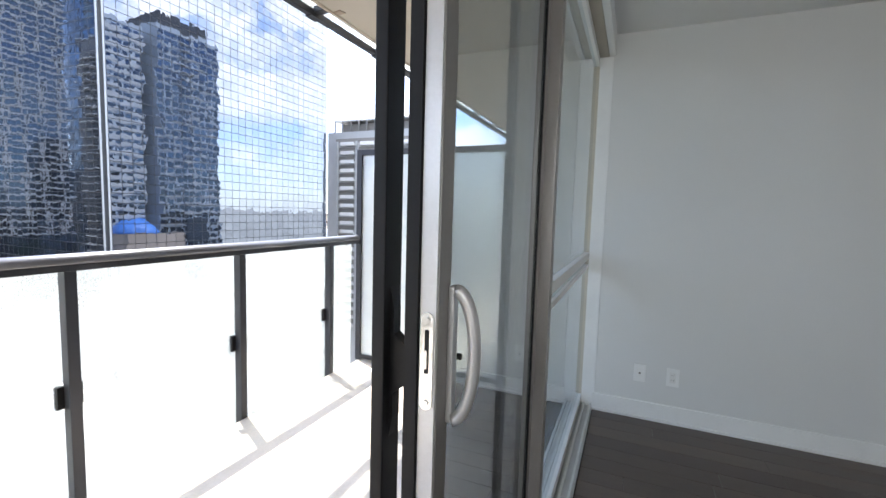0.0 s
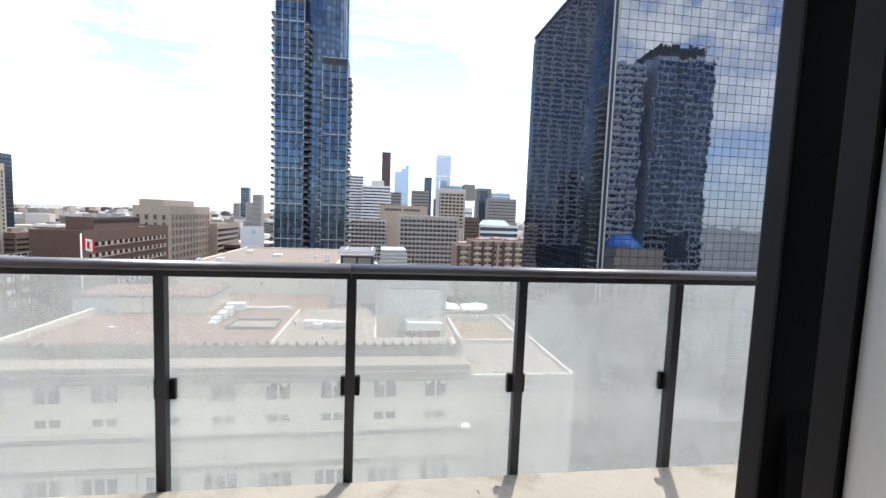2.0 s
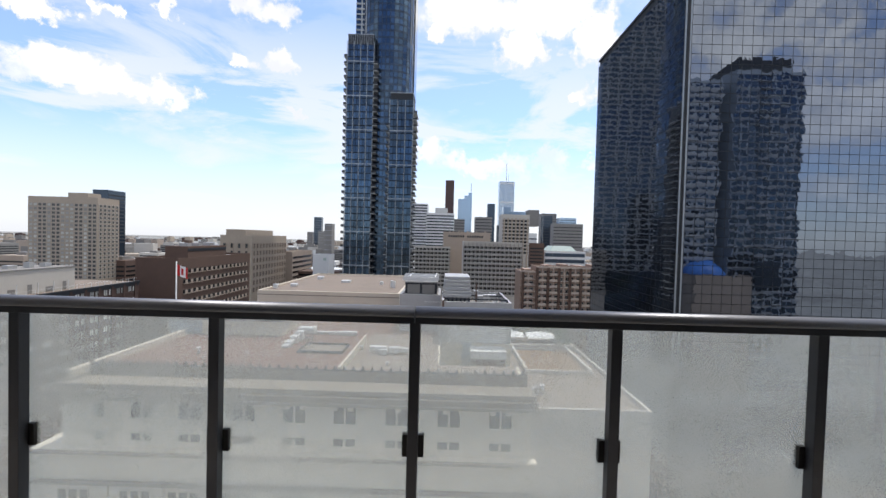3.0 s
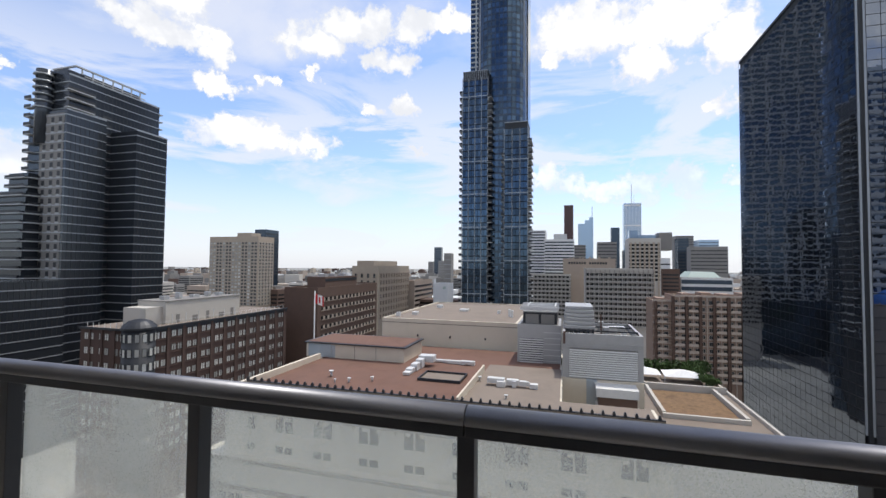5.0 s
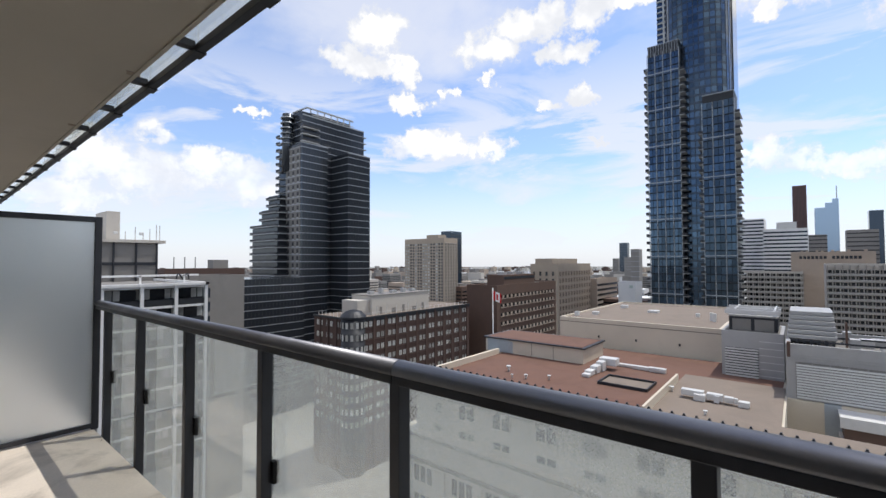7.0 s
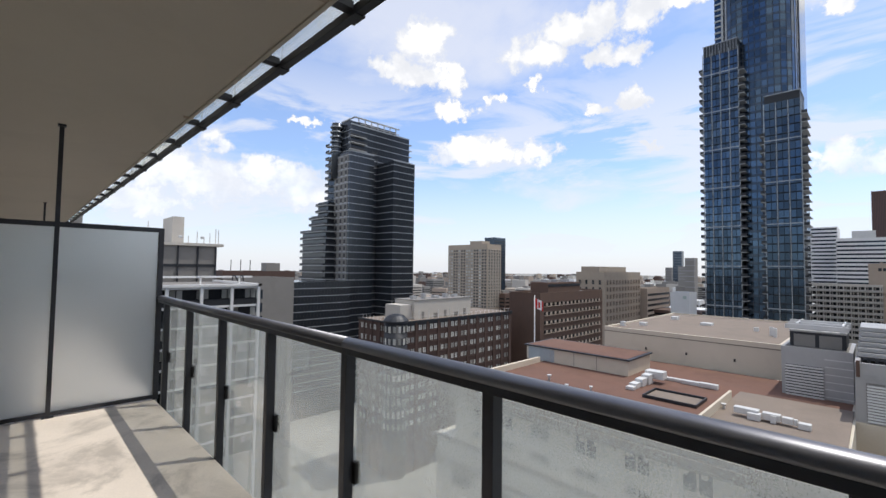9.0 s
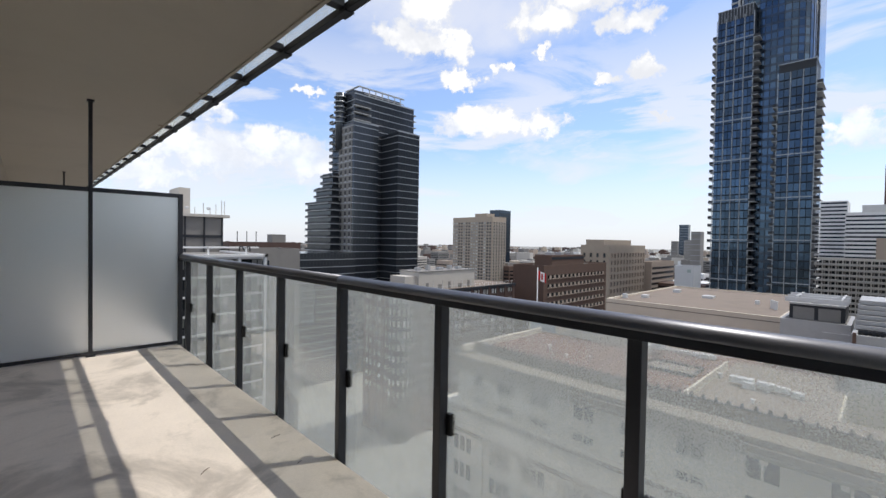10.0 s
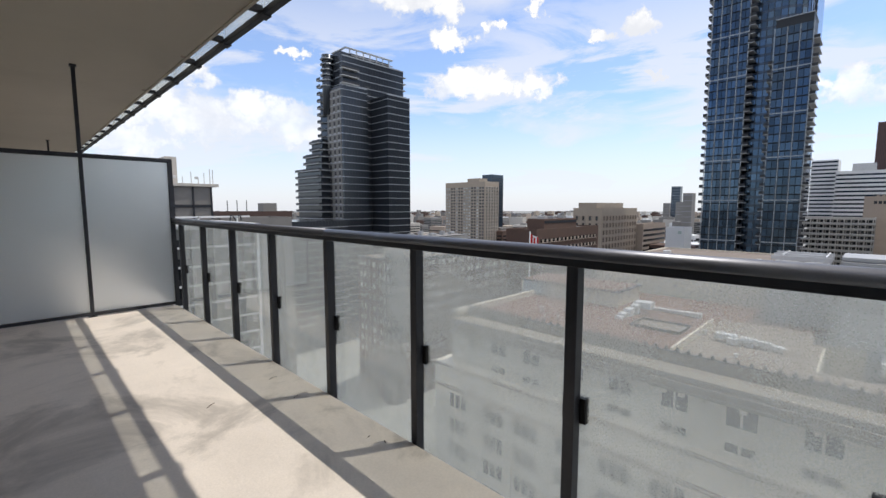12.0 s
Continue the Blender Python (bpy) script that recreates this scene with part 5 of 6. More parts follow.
for x in frange(RX + 6, RX1, 2.2):
    add(brick, "rail_post", "metalwhite", [(x, RY + 0.5, RT, x + 0.08, RY + 0.58, RT + 1.1)])
add(brick, "roof_rail", "metalwhite", [(RX + 6, RY + 0.5, RT + 1.1, RX1, RY + 0.56, RT + 1.16)])
for x in (84, 88, 92, 97, 101, 105):
    add(brick, "roof_pole", "metalwhite", [(x, 94.0, RT, x + 0.15, 94.15, RT + 2.6)])
for y in frange(94, 109, 1.8):
    add(brick, "roof_rail", "metalwhite", [(RX + 0.8, y, RT, RX + 0.9, y + 0.1, RT + 1.2)])

# ---- slab apartment block ----
apt = building("apartment_block", 292.4, 239.3, 312, 287.4, 22.0, "beige", "beige concrete apartment slab with rows of small windows", "roof_grey", "apartment block")
add(apt, "roof_house", "beige", [(295, 248, 22, 306, 262, 26)])
aw = window_mesh(1.9, 1.5, M["win"], M["brownconc"], 0.22, 0.10, 1)
zs = frange(-55, 19, 2.75)
ab = window_mesh(1.9, 1.5, M["blind"], M["brownconc"], 0.22, 0.10, 1)
lit = lambda u, z: (int(u * 13.7) + int(z * 7.3)) % 5 in (0, 2, 3)
grid(apt, "-x", 292.4, steps(239.8, 287, 3.1), zs[8:], aw, most=200, skip=lit)
grid(apt, "-x", 292.4, steps(239.8, 287, 3.1), zs[8:], ab, most=90, skip=lambda u, z: not lit(u, z))
aw2 = window_mesh(1.9, 1.5, M["win"], M["pale"], 0.25, 0.4)
grid(apt, "-y", 239.3, steps(293, 311.5, 3.6), zs[8:], aw2, most=100)
back = building("dark_slab", 352, 279, 371, 292, 33.0, "darkg", "dark grey slab tower behind the apartment block", "roof_grey", "tower")
bands(back, "floor_band", "mull", "-y", 279, 352, 371, frange(-10, 32, 3), 1.2, 0.1)

# ---- red brick block with flag ----
fr = building("red_brick_block", 137.8, 86.9, 189.0, 101.0, -8.3, "brick_red", "reddish brown brick office block with ribbon windows", "roof_grey", "office block")
for z in frange(-33, -10, 3.4):
    add(fr, "ribbon_window", "win", [(140.5, 86.75, z, 187, 86.9, z + 1.3)])
    add(fr, "sill", "tan", [(140.5, 86.6, z - 0.22, 187, 86.9, z - 0.02)])
    for x in frange(141.5, 186, 3.1):
        add(fr, "blind", "tan", [(x, 86.7, z + 0.1, x + 1.3, 86.75, z + 1.2)])
add(fr, "upper_block", "brick_red", [(148, 90, -8.2, 174, 98, -3.9)])
add(fr, "roof_band", "darkcrown", [(148, 89.9, -5.6, 174, 90, -4.6)])
for x in (151, 158, 166):
    add(fr, "roof_vent", "metalgrey", [(x, 92, -3.9, x + 2.5, 95, -2.8)])
flag = empty("flag_pole", 72.0, 46.2, -35, "white flag pole with a red and white flag", "flag pole")
bm = bmesh.new()
tube(bm, [(0, 0, 0), (0, 0, 31.2)], 0.11, 8)
part("pole", bm, M["metalwhite"], flag)
fm = bmesh.new()
cols, rws = 12, 5
vs = [[fm.verts.new((0.02 + 1.9 * i / cols * 0.35 + 0.12 * math.sin(i * 0.9), -0.1 - 1.5 * i / cols, 30.7 - 1.9 * j / rws - 0.7 * i / cols)) for j in range(rws + 1)] for i in range(cols + 1)]
for i in range(cols):
    for j in range(rws):
        f = fm.faces.new((vs[i][j], vs[i][j + 1], vs[i + 1][j + 1], vs[i + 1][j]))
        f.material_index = 1 if 3 <= i < 9 and not (5 <= i <= 6 and 1 <= j <= 3) else 0
part("flag", fm, [M["redcloth"], M["whitecloth"]], flag, "limp red and white flag")

# ---- beige office ----
be = building("beige_office", 253.1, 115.2, 308.5, 134.0, -0.8, "beige", "beige precast office with deep square windows", "roof_tan", "office block")
ow = window_mesh(1.5, 2.6, M["win"], M["tan"], 0.35, 0.4)
grid(be, "-y", 115.2, steps(254, 308, 4.2), frange(-34, -4, 4.4), ow)
grid(be, "-x", 253.1, steps(116, 133.5, 4.2), frange(-34, -4, 4.4), ow)
add(be, "roof_house", "beige", [(256, 120, -0.7, 296, 132, 3.4)])
bl = building("beige_low_office", 309, 110.8, 354, 120, -12.0, "tan", "tan low office with window bands", "roof_tan", "office block")
for z in frange(-38, -14, 3.6):
    add(bl, "ribbon_window", "win", [(310, 110.7, z, 353, 110.8, z + 1.5)])
wh = building("white_wedge_building", 285, 78, 300, 88.4, -12.4, "whitec", "white plain building with a sloping side", "roof_grey", "building")
add(wh, "sign_panel", "copper", [(284.9, 79.5, -15.6, 285.0, 81.5, -13.8)])
for nm, a in (("thin_tower", (1245, 362, 1262, 384, 53)), ("thin_tower", (1335, 415, 1350, 432, 10)), ("thin_tower", (1180, 330, 1200, 352, 12)), ("thin_tower", (620, 165, 635, 176, 18))):
    t = building(nm, *a, "darkg" if a[0] == 1245 else "grey", "slim dark far tower", "roof_grey", "tower", 0)
    bands(t, "floor_band", "mull_lt", "-x", a[0], a[1], a[3], frange(-20, a[4], 7), 0.6, 0.3)

# ---- white balconied block, drum and grey buildings beyond the screen ----
wb = building("white_balcony_block", 5.0, 76.0, 29.0, 100, -2.2, "pale", "white framed block with balconies and blue windows", "roof_grey", "apartment block", 0)
for k in range(9):
    z = -2.2 - k * 3.1
    add(wb, "floor_band", "whitec", [(5, 74.6, z - 0.25, 29.4, 76, z + 0.1)])
    add(wb, "balcony_front", "mull", [(5.2, 74.65, z - 3.1 + 0.12, 29.2, 74.72, z - 3.1 + 1.1)])
    add(wb, "ribbon_window", "win", [(5.2, 75.95, z - 3.0, 29.0, 76.0, z - 0.4)])
for k in range(9):
    z = -2.2 - k * 3.1
    for j, x in enumerate(frange(5.6, 28.6, 0.95)):
        if (j * 7 + k * 5) % 4 < 2:
            add(wb, "curtain", "blind", [(x, 75.9, z - 1.95, x + 0.8, 75.95, z - 0.45)])
for x in (5.2, 10.2, 15.2, 20.0, 24.6, 29.0):
    add(wb, "frame_post", "whitec", [(x, 74.4, -40, x + 0.45, 74.9, -1.8)])
add(wb, "roof_frame", "whitec", [(4, 74.2, -2.1, 29.6, 75.0, -1.7), (6, 77, -0.7, 29, 77.3, -0.4), (29, 74.2, -2.1, 29.6, 99, -1.7)])
for x in (8, 14, 20, 26):
    add(wb, "roof_brace", "whitec", [(x, 75, -1.7, x + 0.25, 75.2, -0.5), (x, 75, -0.7, x + 0.25, 79, -0.45)])
bm = bmesh.new()
arcs = [(26.0 + 0.9 * math.cos(a) - wb.location.x, 75.4 - wb.location.y, -1.2 + 0.9 * abs(math.sin(2 * a)) - G) for a in [math.pi * k / 16 for k in range(17)]]
tube(bm, arcs, 0.12, 6)
part("roof_sculpture", bm, M["darkcrown"], wb, "dark arched roof piece")
dr = building("drum_plant", 12.0, 104.0, 31.0, 125, 5.6, "grey", "grey curved rooftop plant with antennas", "roof_grey", "plant room", 0)
add(dr, "roof_slab", "pale", [(11.5, 103.4, 5.6, 32.5, 125, 6.2)])
add(dr, "rib", "darkcrown", [(11.8, 103.8, 1.0, 31.1, 104, 1.6)])
for x in (16, 19.6, 23.5, 27.3, 31):
    add(dr, "rib", "darkcrown", [(x - 0.15, 103.7, -3, x + 0.15, 104, 5.6)])
for x, h in ((18, 4.2), (25.5, 1.6), (27.2, 2.6), (28.6, 1.6), (29.8, 2.4), (31.0, 3.4), (31.6, 3.2)):
    add(dr, "antenna", "metalwhite", [(x, 104.5, 6.2, x + 0.14, 104.64, 6.2 + h)])
for x in (23.6, 27.9):
    add(dr, "dish", "metalwhite", [(x, 104.2, 7.2, x + 0.7, 104.5, 7.8)], bevel=0.12)
ch = building("concrete_shaft", 24.3, 113, 26.7, 122, 12.6, "pale", "plain concrete rooftop shaft", "roof_grey", "shaft", 0)
md = building("far_dark_block", 2.0, 140.0, 10.5, 160, 14.5, "grey", "grey block seen over the screen", "roof_grey", "building", 0)
gb = building("grey_block", 34.0, 108.0, 51.8, 122, -2.4, "grey", "grey concrete block with a glazed side", "roof_tan", "office block")
for z in frange(-30, -4, 3.3):
    add(gb, "ribbon_window", "darkg", [(34.2, 107.85, z, 43.5, 108.0, z + 2.3)])
sm = building("small_far_block", 124.9, 303, 134.8, 312, 2.6, "grey", "small grey rooftop block", "roof_grey", "building")
sm2 = building("far_brown_block", 92, 290, 140, 310, -3.0, "brick_dk", "brown far block with masts", "roof_grey", "building")
for x in (97, 103, 109):
    add(sm2, "mast", "darkcrown", [(x, 291, -3, x + 0.4, 291.4, 5)])

# ---- the blocks right of the skyscraper ----
s1 = building("slab_apartments", 268.8, -48.1, 285, -11.0, -0.8, "pale", "pale concrete slab with rows of balconies", "roof_grey", "apartment block")
s2 = building("slab_apartments", 308, -3.2, 322, 27, -5.4, "pale", "pale concrete slab with rows of balconies", "roof_grey", "apartment block")


M["balcony_grey"] = material("grey_precast_balcony", (0.40, 0.385, 0.365), 0.85, 0, 0.08, 0.3, 8, 0.002, 0.3, 0.3, 0.8)


def balcony_rows(b, x, y0, y1, top, d, low=-34, fl=2.85):
    zs = frange(low, top - 2.0, fl)
    bands(b, "balcony_band", "balcony_grey", "-x", x, y0, y1, zs, 0.95, 1.2)
    for z in zs:
        add(b, "window_band", "win", [(x - 0.06, y0 + 0.4, z + 1.05, x, y1 - 0.4, z + 2.55)])
    upright(b, "fin", "brownconc", "-x", x, frange(y0, y1 + 0.1, d), low, top, 0.28, 1.1)
    upright(b, "door_panel", "pale", "-x", x, frange(y0 + d * 0.35, y1 - 1, d), low, top, 0.5, 0.1)


balcony_rows(s1, 268.8, -48.1, -11.0, -0.8, 2.6)
balcony_rows(s2, 308, -3.2, 27, -5.4, 2.7)
tn = building("tan_hotel_block", 319, -33, 345, 2.0, 5.6, "tan", "tan windowless concrete core block with roof plant", "roof_tan", "building")
for y in frange(-30, 0, 2.2):
    add(tn, "roof_unit", "tan", [(321, y, 5.6, 325, y + 1.1, 6.9 + 0.6 * math.sin(y))])
for k, y in enumerate(frange(-27.5, -1.5, 1.75)):
    if k != 7:
        add(tn, "sign_bar", "darkcrown", [(318.9, y, 2.4, 319.0, y + 1.25, 4.0)])
bt = building("beige_tower", 366, -70.7, 388, -47.5, 22.5, "pale", "beige apartment tower with glass crown", "roof_grey", "apartment block")
upright(bt, "pier", "beige", "-x", 366, steps(-70.7, -47.5, 3.3), -30, 20, 1.2, 0.8)
for z in frange(-10, 20, 3.0):
    add(bt, "window_band", "win", [(365.9, -70, z, 366, -48, z + 1.8)])
add(bt, "glass_crown", "blueg", [(370, -68, 22.5, 384, -55, 26.0), (372, -55, 22.5, 380, -49, 30)])
add(bt, "upper_house", "grey", [(372, -80, 14, 388, -70.8, 28)])
ws = building("white_striped_office", 518, -9.2, 560, 24.4, 31.0, "whitec", "white office building with dark ribbon windows", "roof_grey", "office block")
for z in frange(-30, 30, 3.6):
    add(ws, "ribbon_window", "darkg", [(517.8, -8.6, z, 518, 24.0, z + 1.5)])
add(ws, "roof_house", "metalwhite", [(520, -1, 31, 545, 14, 38)])
ws2 = building("white_striped_office", 548, 24.5, 585, 44, 44.0, "whitec", "white stepped office building with dark ribbon windows", "roof_grey", "office block")
for z in frange(-30, 43, 3.6):
    add(ws2, "ribbon_window", "darkg", [(547.8, 25, z, 548, 43.5, z + 1.5)])
rt = building("red_granite_tower", 1599, -24.7, 1630, 7.1, 217, "redstone", "dark red granite skyscraper", "roof_grey", "skyscraper", 0)
upright(rt, "fin", "darkcrown", "-x", 1599, frange(-23, 6, 3), -20, 214, 0.8, 0.5)
bt2 = building("blue_glass_tower", 1498, -86, 1530, -38.6, 140, "blueg", "pale blue glass tower with a spire", "roof_grey", "skyscraper", 0)
add(bt2, "stepped_top", "blueg", [(1500, -86, 140, 1525, -60, 152), (1502, -86, 152, 1522, -74, 162)])
add(bt2, "spire", "mull_lt", [(1508, -84, 162, 1510, -82, 196)])
dk = building("dark_blue_tower", 1393, -155, 1420, -131, 117, "darkg", "dark blue glass tower", "roof_grey", "skyscraper", 0)
fc = building("white_marble_tower", 1736, -268, 1775, -209, 236, "blueg", "tall white and pale blue banded office tower", "roof_grey", "skyscraper", 0)
upright(fc, "pier", "whitec", "-x", 1736, frange(-268, -208, 5.0), -20, 236, 1.6, 1.0)
bands(fc, "band", "whitec", "-x", 1736, -268, -209, [226, 150, 80], 5, 1.2)
add(fc, "mast", "metalwhite", [(1750, -238, 236, 1752, -236, 310), (1750, -246, 236, 1751, -245, 270)])
for nm, a, m, lab in (("grey_far_tower", (872, -276, 900, -217, 37.5), "grey", "long grey far office slab"), ("grey_far_tower", (900, -95, 930, -60, 48), "grey", "grey far office block"),
                      ("grey_far_tower", (850, -128, 870, -101, 30), "darkg", "dark far office block"), ("grey_far_tower", (1000, -245, 1030, -225, 60), "darkg", "dark glass far tower"),
                      ("grey_far_tower", (960, -40, 990, -12, 45), "grey", "grey concrete far block"), ("pale_far_block", (560, -118, 590, -84, 11), "metalwhite", "white far block with glazed side"),
                      ("grey_far_tower", (1100, -330, 1140, -290, 62), "blueg", "pale blue far glass tower"), ("grey_far_tower", (1200, -305, 1240, -265, 78), "grey", "tall grey far office")):
    t = building(nm, *a, m, lab, "roof_grey", "tower", 0)
    bands(t, "floor_band", "mull", "-x", a[0], a[1], a[3], frange(-10, a[4] - 2, 6.5), 1.6, 0.3)
dm = building("green_roofed_hall", 389, -126.7, 430, -89.6, -7.5, "metalwhite", "white hall with dark glass bands and pale green roof", "roof_grey", "hall", 0)
for z in (-24, -18, -12.5):
    add(dm, "ribbon_window", "darkg", [(388.8, -126, z, 389, -90, z + 3.2)])
bm = bmesh.new()
prism(bm, [(395, -120), (425, -120), (425, -96), (395, -96)], 0, 0.3)
for v in bm.verts:
    v.co -= Vector((dm.location.x, dm.location.y, 0))
top_c = Vector((410, -108, 0)) - Vector((dm.location.x, dm.location.y, 0))
for v in bm.verts:
    if v.co.z > 0.2:
        v.co.x = top_c.x + (v.co.x - top_c.x) * 0.7
        v.co.y = top_c.y + (v.co.y - top_c.y) * 0.7
        v.co.z = 4.5
for v in bm.verts:
    v.co.z += -7.4 - G
part("hipped_roof", bm, M["copper"], dm)
rb = building("red_apartment", 382, -87.4, 400, -74.2, -1.5, "brick_red", "red brick apartment block", "roof_grey", "apartment block")
for z in frange(-30, -4, 3.0):
    add(rb, "window_band", "win", [(381.9, -86.5, z, 382, -75, z + 1.2)])


def rose_apartments(x0, y0, x1, y1, top, label):
    """Brick apartment slab: proud brown piers between bays of pale balcony fronts, with window strips behind."""
    b = building("rose_apartments", x0, y0, x1, y1, top, "rose", label, "roof_tan", "apartment block", 0.7)
    zs = frange(top - 2.9 * 12, top - 2.5, 2.9)
    me = window_mesh(1.5, 1.5, M["win"], M["pale"], 0.12, 0.10, 1)
    bays = steps(y0, y1, 5.2)
    grid(b, "-x", x0, [u + s for u in bays for s in (-1.55, 1.55)], zs, me, most=200)
    fm = bmesh.new()
    box(fm, -1.0, -1.75, -0.1, 0, 1.75, 0.1, 0)
    box(fm, -1.0, -1.75, 0.1, -0.9, 1.75, 1.05, 0)
    bal = mesh_of("balcony", fm, M["balcony_pale"])
    for z in zs:
        for k, y in enumerate(bays):
            if k % 3 != 2:
                ob = new("balcony", bal)
                ob.parent, ob.location = b, Vector((x0, y, z - 0.4)) - b.location
    upright(b, "pier", "brick_red", "-x", x0, [u + 2.6 for u in bays], G, top + 0.3, 1.1, 1.15)
    upright(b, "pale_pier", "balcony_pale", "-x", x0, [u for u in bays], G, top, 0.35, 0.5)
    bands(b, "floor_edge", "balcony_pale", "-x", x0, y0, y1, [z - 0.5 for z in zs], 0.3, 0.25)
    add(b, "roof_edge", "balcony_pale", [(x0 - 0.4, y0, top, x0, y1, top + 0.9)])
    for k, y in enumerate(steps(y0 + 2, y1 - 2, 7.0)):
        add(b, "roof_house", "rose", [(x0 + 3, y - 2.2, top, x1 - 4, y + 1.6, top + 1.4 + 0.5 * (k % 2))])
    return b


M["balcony_pale"] = material("rosy_precast", (0.50, 0.415, 0.355), 0.85, 0, 0.1, 0.3, 8, 0.002, 0.3, 0.4, 0.8)
rose_apartments(206, -44.0, 222, -36.4, -13.9, "low end of rose brick apartments with pale balconies")
rose_apartments(205, -86, 221, -44.2, -11.6, "rose and brown brick apartments with pale balconies")
# an added tower, hidden behind the skyscraper, that darkens the reflection in the mirror glass
hid = building("dark_condominium", 335, 29, 368, 74, 232, "towerg", "added unseen glass tower with pale floor edges, for the mirror glass to reflect", "roof_grey", "condominium", 0)
bands(hid, "floor_band", "slab", "-x", 335, 29, 74, frange(-20, 230, 4.0), 1.0, 0.8)
upright(hid, "pier", "slab", "-x", 335, steps(29, 74, 9), -20, 230, 1.0, 1.0)


# ---- reflected towers behind the camera, our own building, and its mass ----
own = empty("own_tower", -12, 0, G, "grey concrete and glass tower that holds the balcony", "apartment tower")
add(own, "lower_block", "grey", [(-22, SCR_B - 9, G, EDGE, SCR_A + 14, -0.23)])
add(own, "upper_block", "slateg", [(-22, SCR_B - 9, SOFFIT + 0.25, FACADE, SCR_A + 14, 45)])
add(own, "rear_block", "grey", [(-22, SCR_B - 9, -0.22, -6.6, SCR_A + 14, SOFFIT + 0.25)])
for k in range(1, 14):
    add(own, "slab", "pale", [(FACADE, SCR_B - 9, SOFFIT + 0.25 + 2.95 * k - 0.22, 0.05, SCR_A + 14, SOFFIT + 0.25 + 2.95 * k)])


def mirror_side_tower(x0, y0, x1, y1, top, label, band=0.35):
    b = building("condominium_behind", x0, y0, x1, y1, top, "bluegrey", label, "roof_grey", "condominium", 0.8)
    zz = frange(-40, top - 1, 3.0)
    o = b.location
    bm = bmesh.new()
    for z in zz:
        for y in steps(y0, y1, 3.0):
            box(bm, x1 - o.x, y - 1.2 - o.y, z - G, x1 + 0.1 - o.x, y + 1.2 - o.y, z + 1.9 - G, 0)
            if int(y * 7 + z) % 3 == 0:
                box(bm, x1 - o.x, y - 1.4 - o.y, z + 2.1 - G, x1 + 1.3 - o.x, y + 1.4 - o.y, z + 2.4 - G, 1)
    part("window_rows", bm, [M["towerg"], M["slab"]], b, kind="stuff")
    for z in zz:
        add(b, "floor_band", "slab", [(x1, y0, z - 0.55, x1 + 0.3, y1, z - 0.55 + band)])
    return b


mirror_side_tower(-38, -110, -15, -92.5, 68, "glass condominium tower with balconies", 1.2)
mirror_side_tower(-34, -141, -12, -113.5, 71.0, "taller glass condominium tower with balconies")
cap = building("rooftop_house", -32, -136, -13, -115, 76.5, "darkcrown", "dark rooftop house of the taller condominium", "roof_grey", "roof house", 0, base=71.0)
mirror_side_tower(-60, -30, -30, 20, 30, "glass condominium block with balconies")
bd = building("blue_domed_pavilion", -20, -118, -4, -96, -10.5, "tan", "low pavilion with a blue dome", "roof_grey", "pavilion")
M["bluepaint"] = material("blue_paint", (0.04, 0.16, 0.5), 0.5)
bm = bmesh.new()
prev = None
for k in range(9):
    a = math.pi / 2 * k / 8
    cur = [bm.verts.new((7.5 * math.cos(a) * math.cos(2 * math.pi * j / 20) + 1e-3, 7.5 * math.cos(a) * math.sin(2 * math.pi * j / 20), 5.5 * math.sin(a))) for j in range(20)]
    if prev:
        for j in range(20):
            bm.faces.new((prev[j], prev[(j + 1) % 20], cur[(j + 1) % 20], cur[j]))
    prev = cur
part("dome", bm, M["bluepaint"], bd).location = Vector((-12, -104, -10.4)) - bd.location
add(bd, "blue_wall", "darkg", [(-3.9, -128, -14, -3.6, -119, -4)])

# balconied grey tower past the far screen
gt = building("grey_balcony_tower", 60, -146, 98, -125, 27.0, "slab", "grey apartment tower with white balconies", "roof_grey", "apartment block")
for z in frange(-40, 24, 3.0):
    add(gt, "window_band", "grey", [(62, -125, z + 0.9, 94.5, -124.94, z + 2.5)])
    for x in frange(62, 93, 8.0):
        add(gt, "balcony", "whitec", [(x, -125, z, x + 5.5, -123.6, z + 0.2), (x, -123.7, z + 0.2, x + 5.5, -123.6, z + 1.15)])
for x in (61, 69.0, 77.0, 85.0, 93.2):
    add(gt, "pier", "slab", [(x, -125, -40, x + 0.9, -124.2, 24.5)])
add(gt, "roof_frame", "whitec", [(62, -143, 31.6, 96, -126, 32.2)])
for x in frange(62.5, 96, 3.3):
    add(gt, "frame_post", "grey", [(x, -126.4, 27.0, x + 0.5, -126.0, 31.6)])
add(gt, "roof_house", "grey", [(64, -142, 27, 94, -127.5, 30.8)])


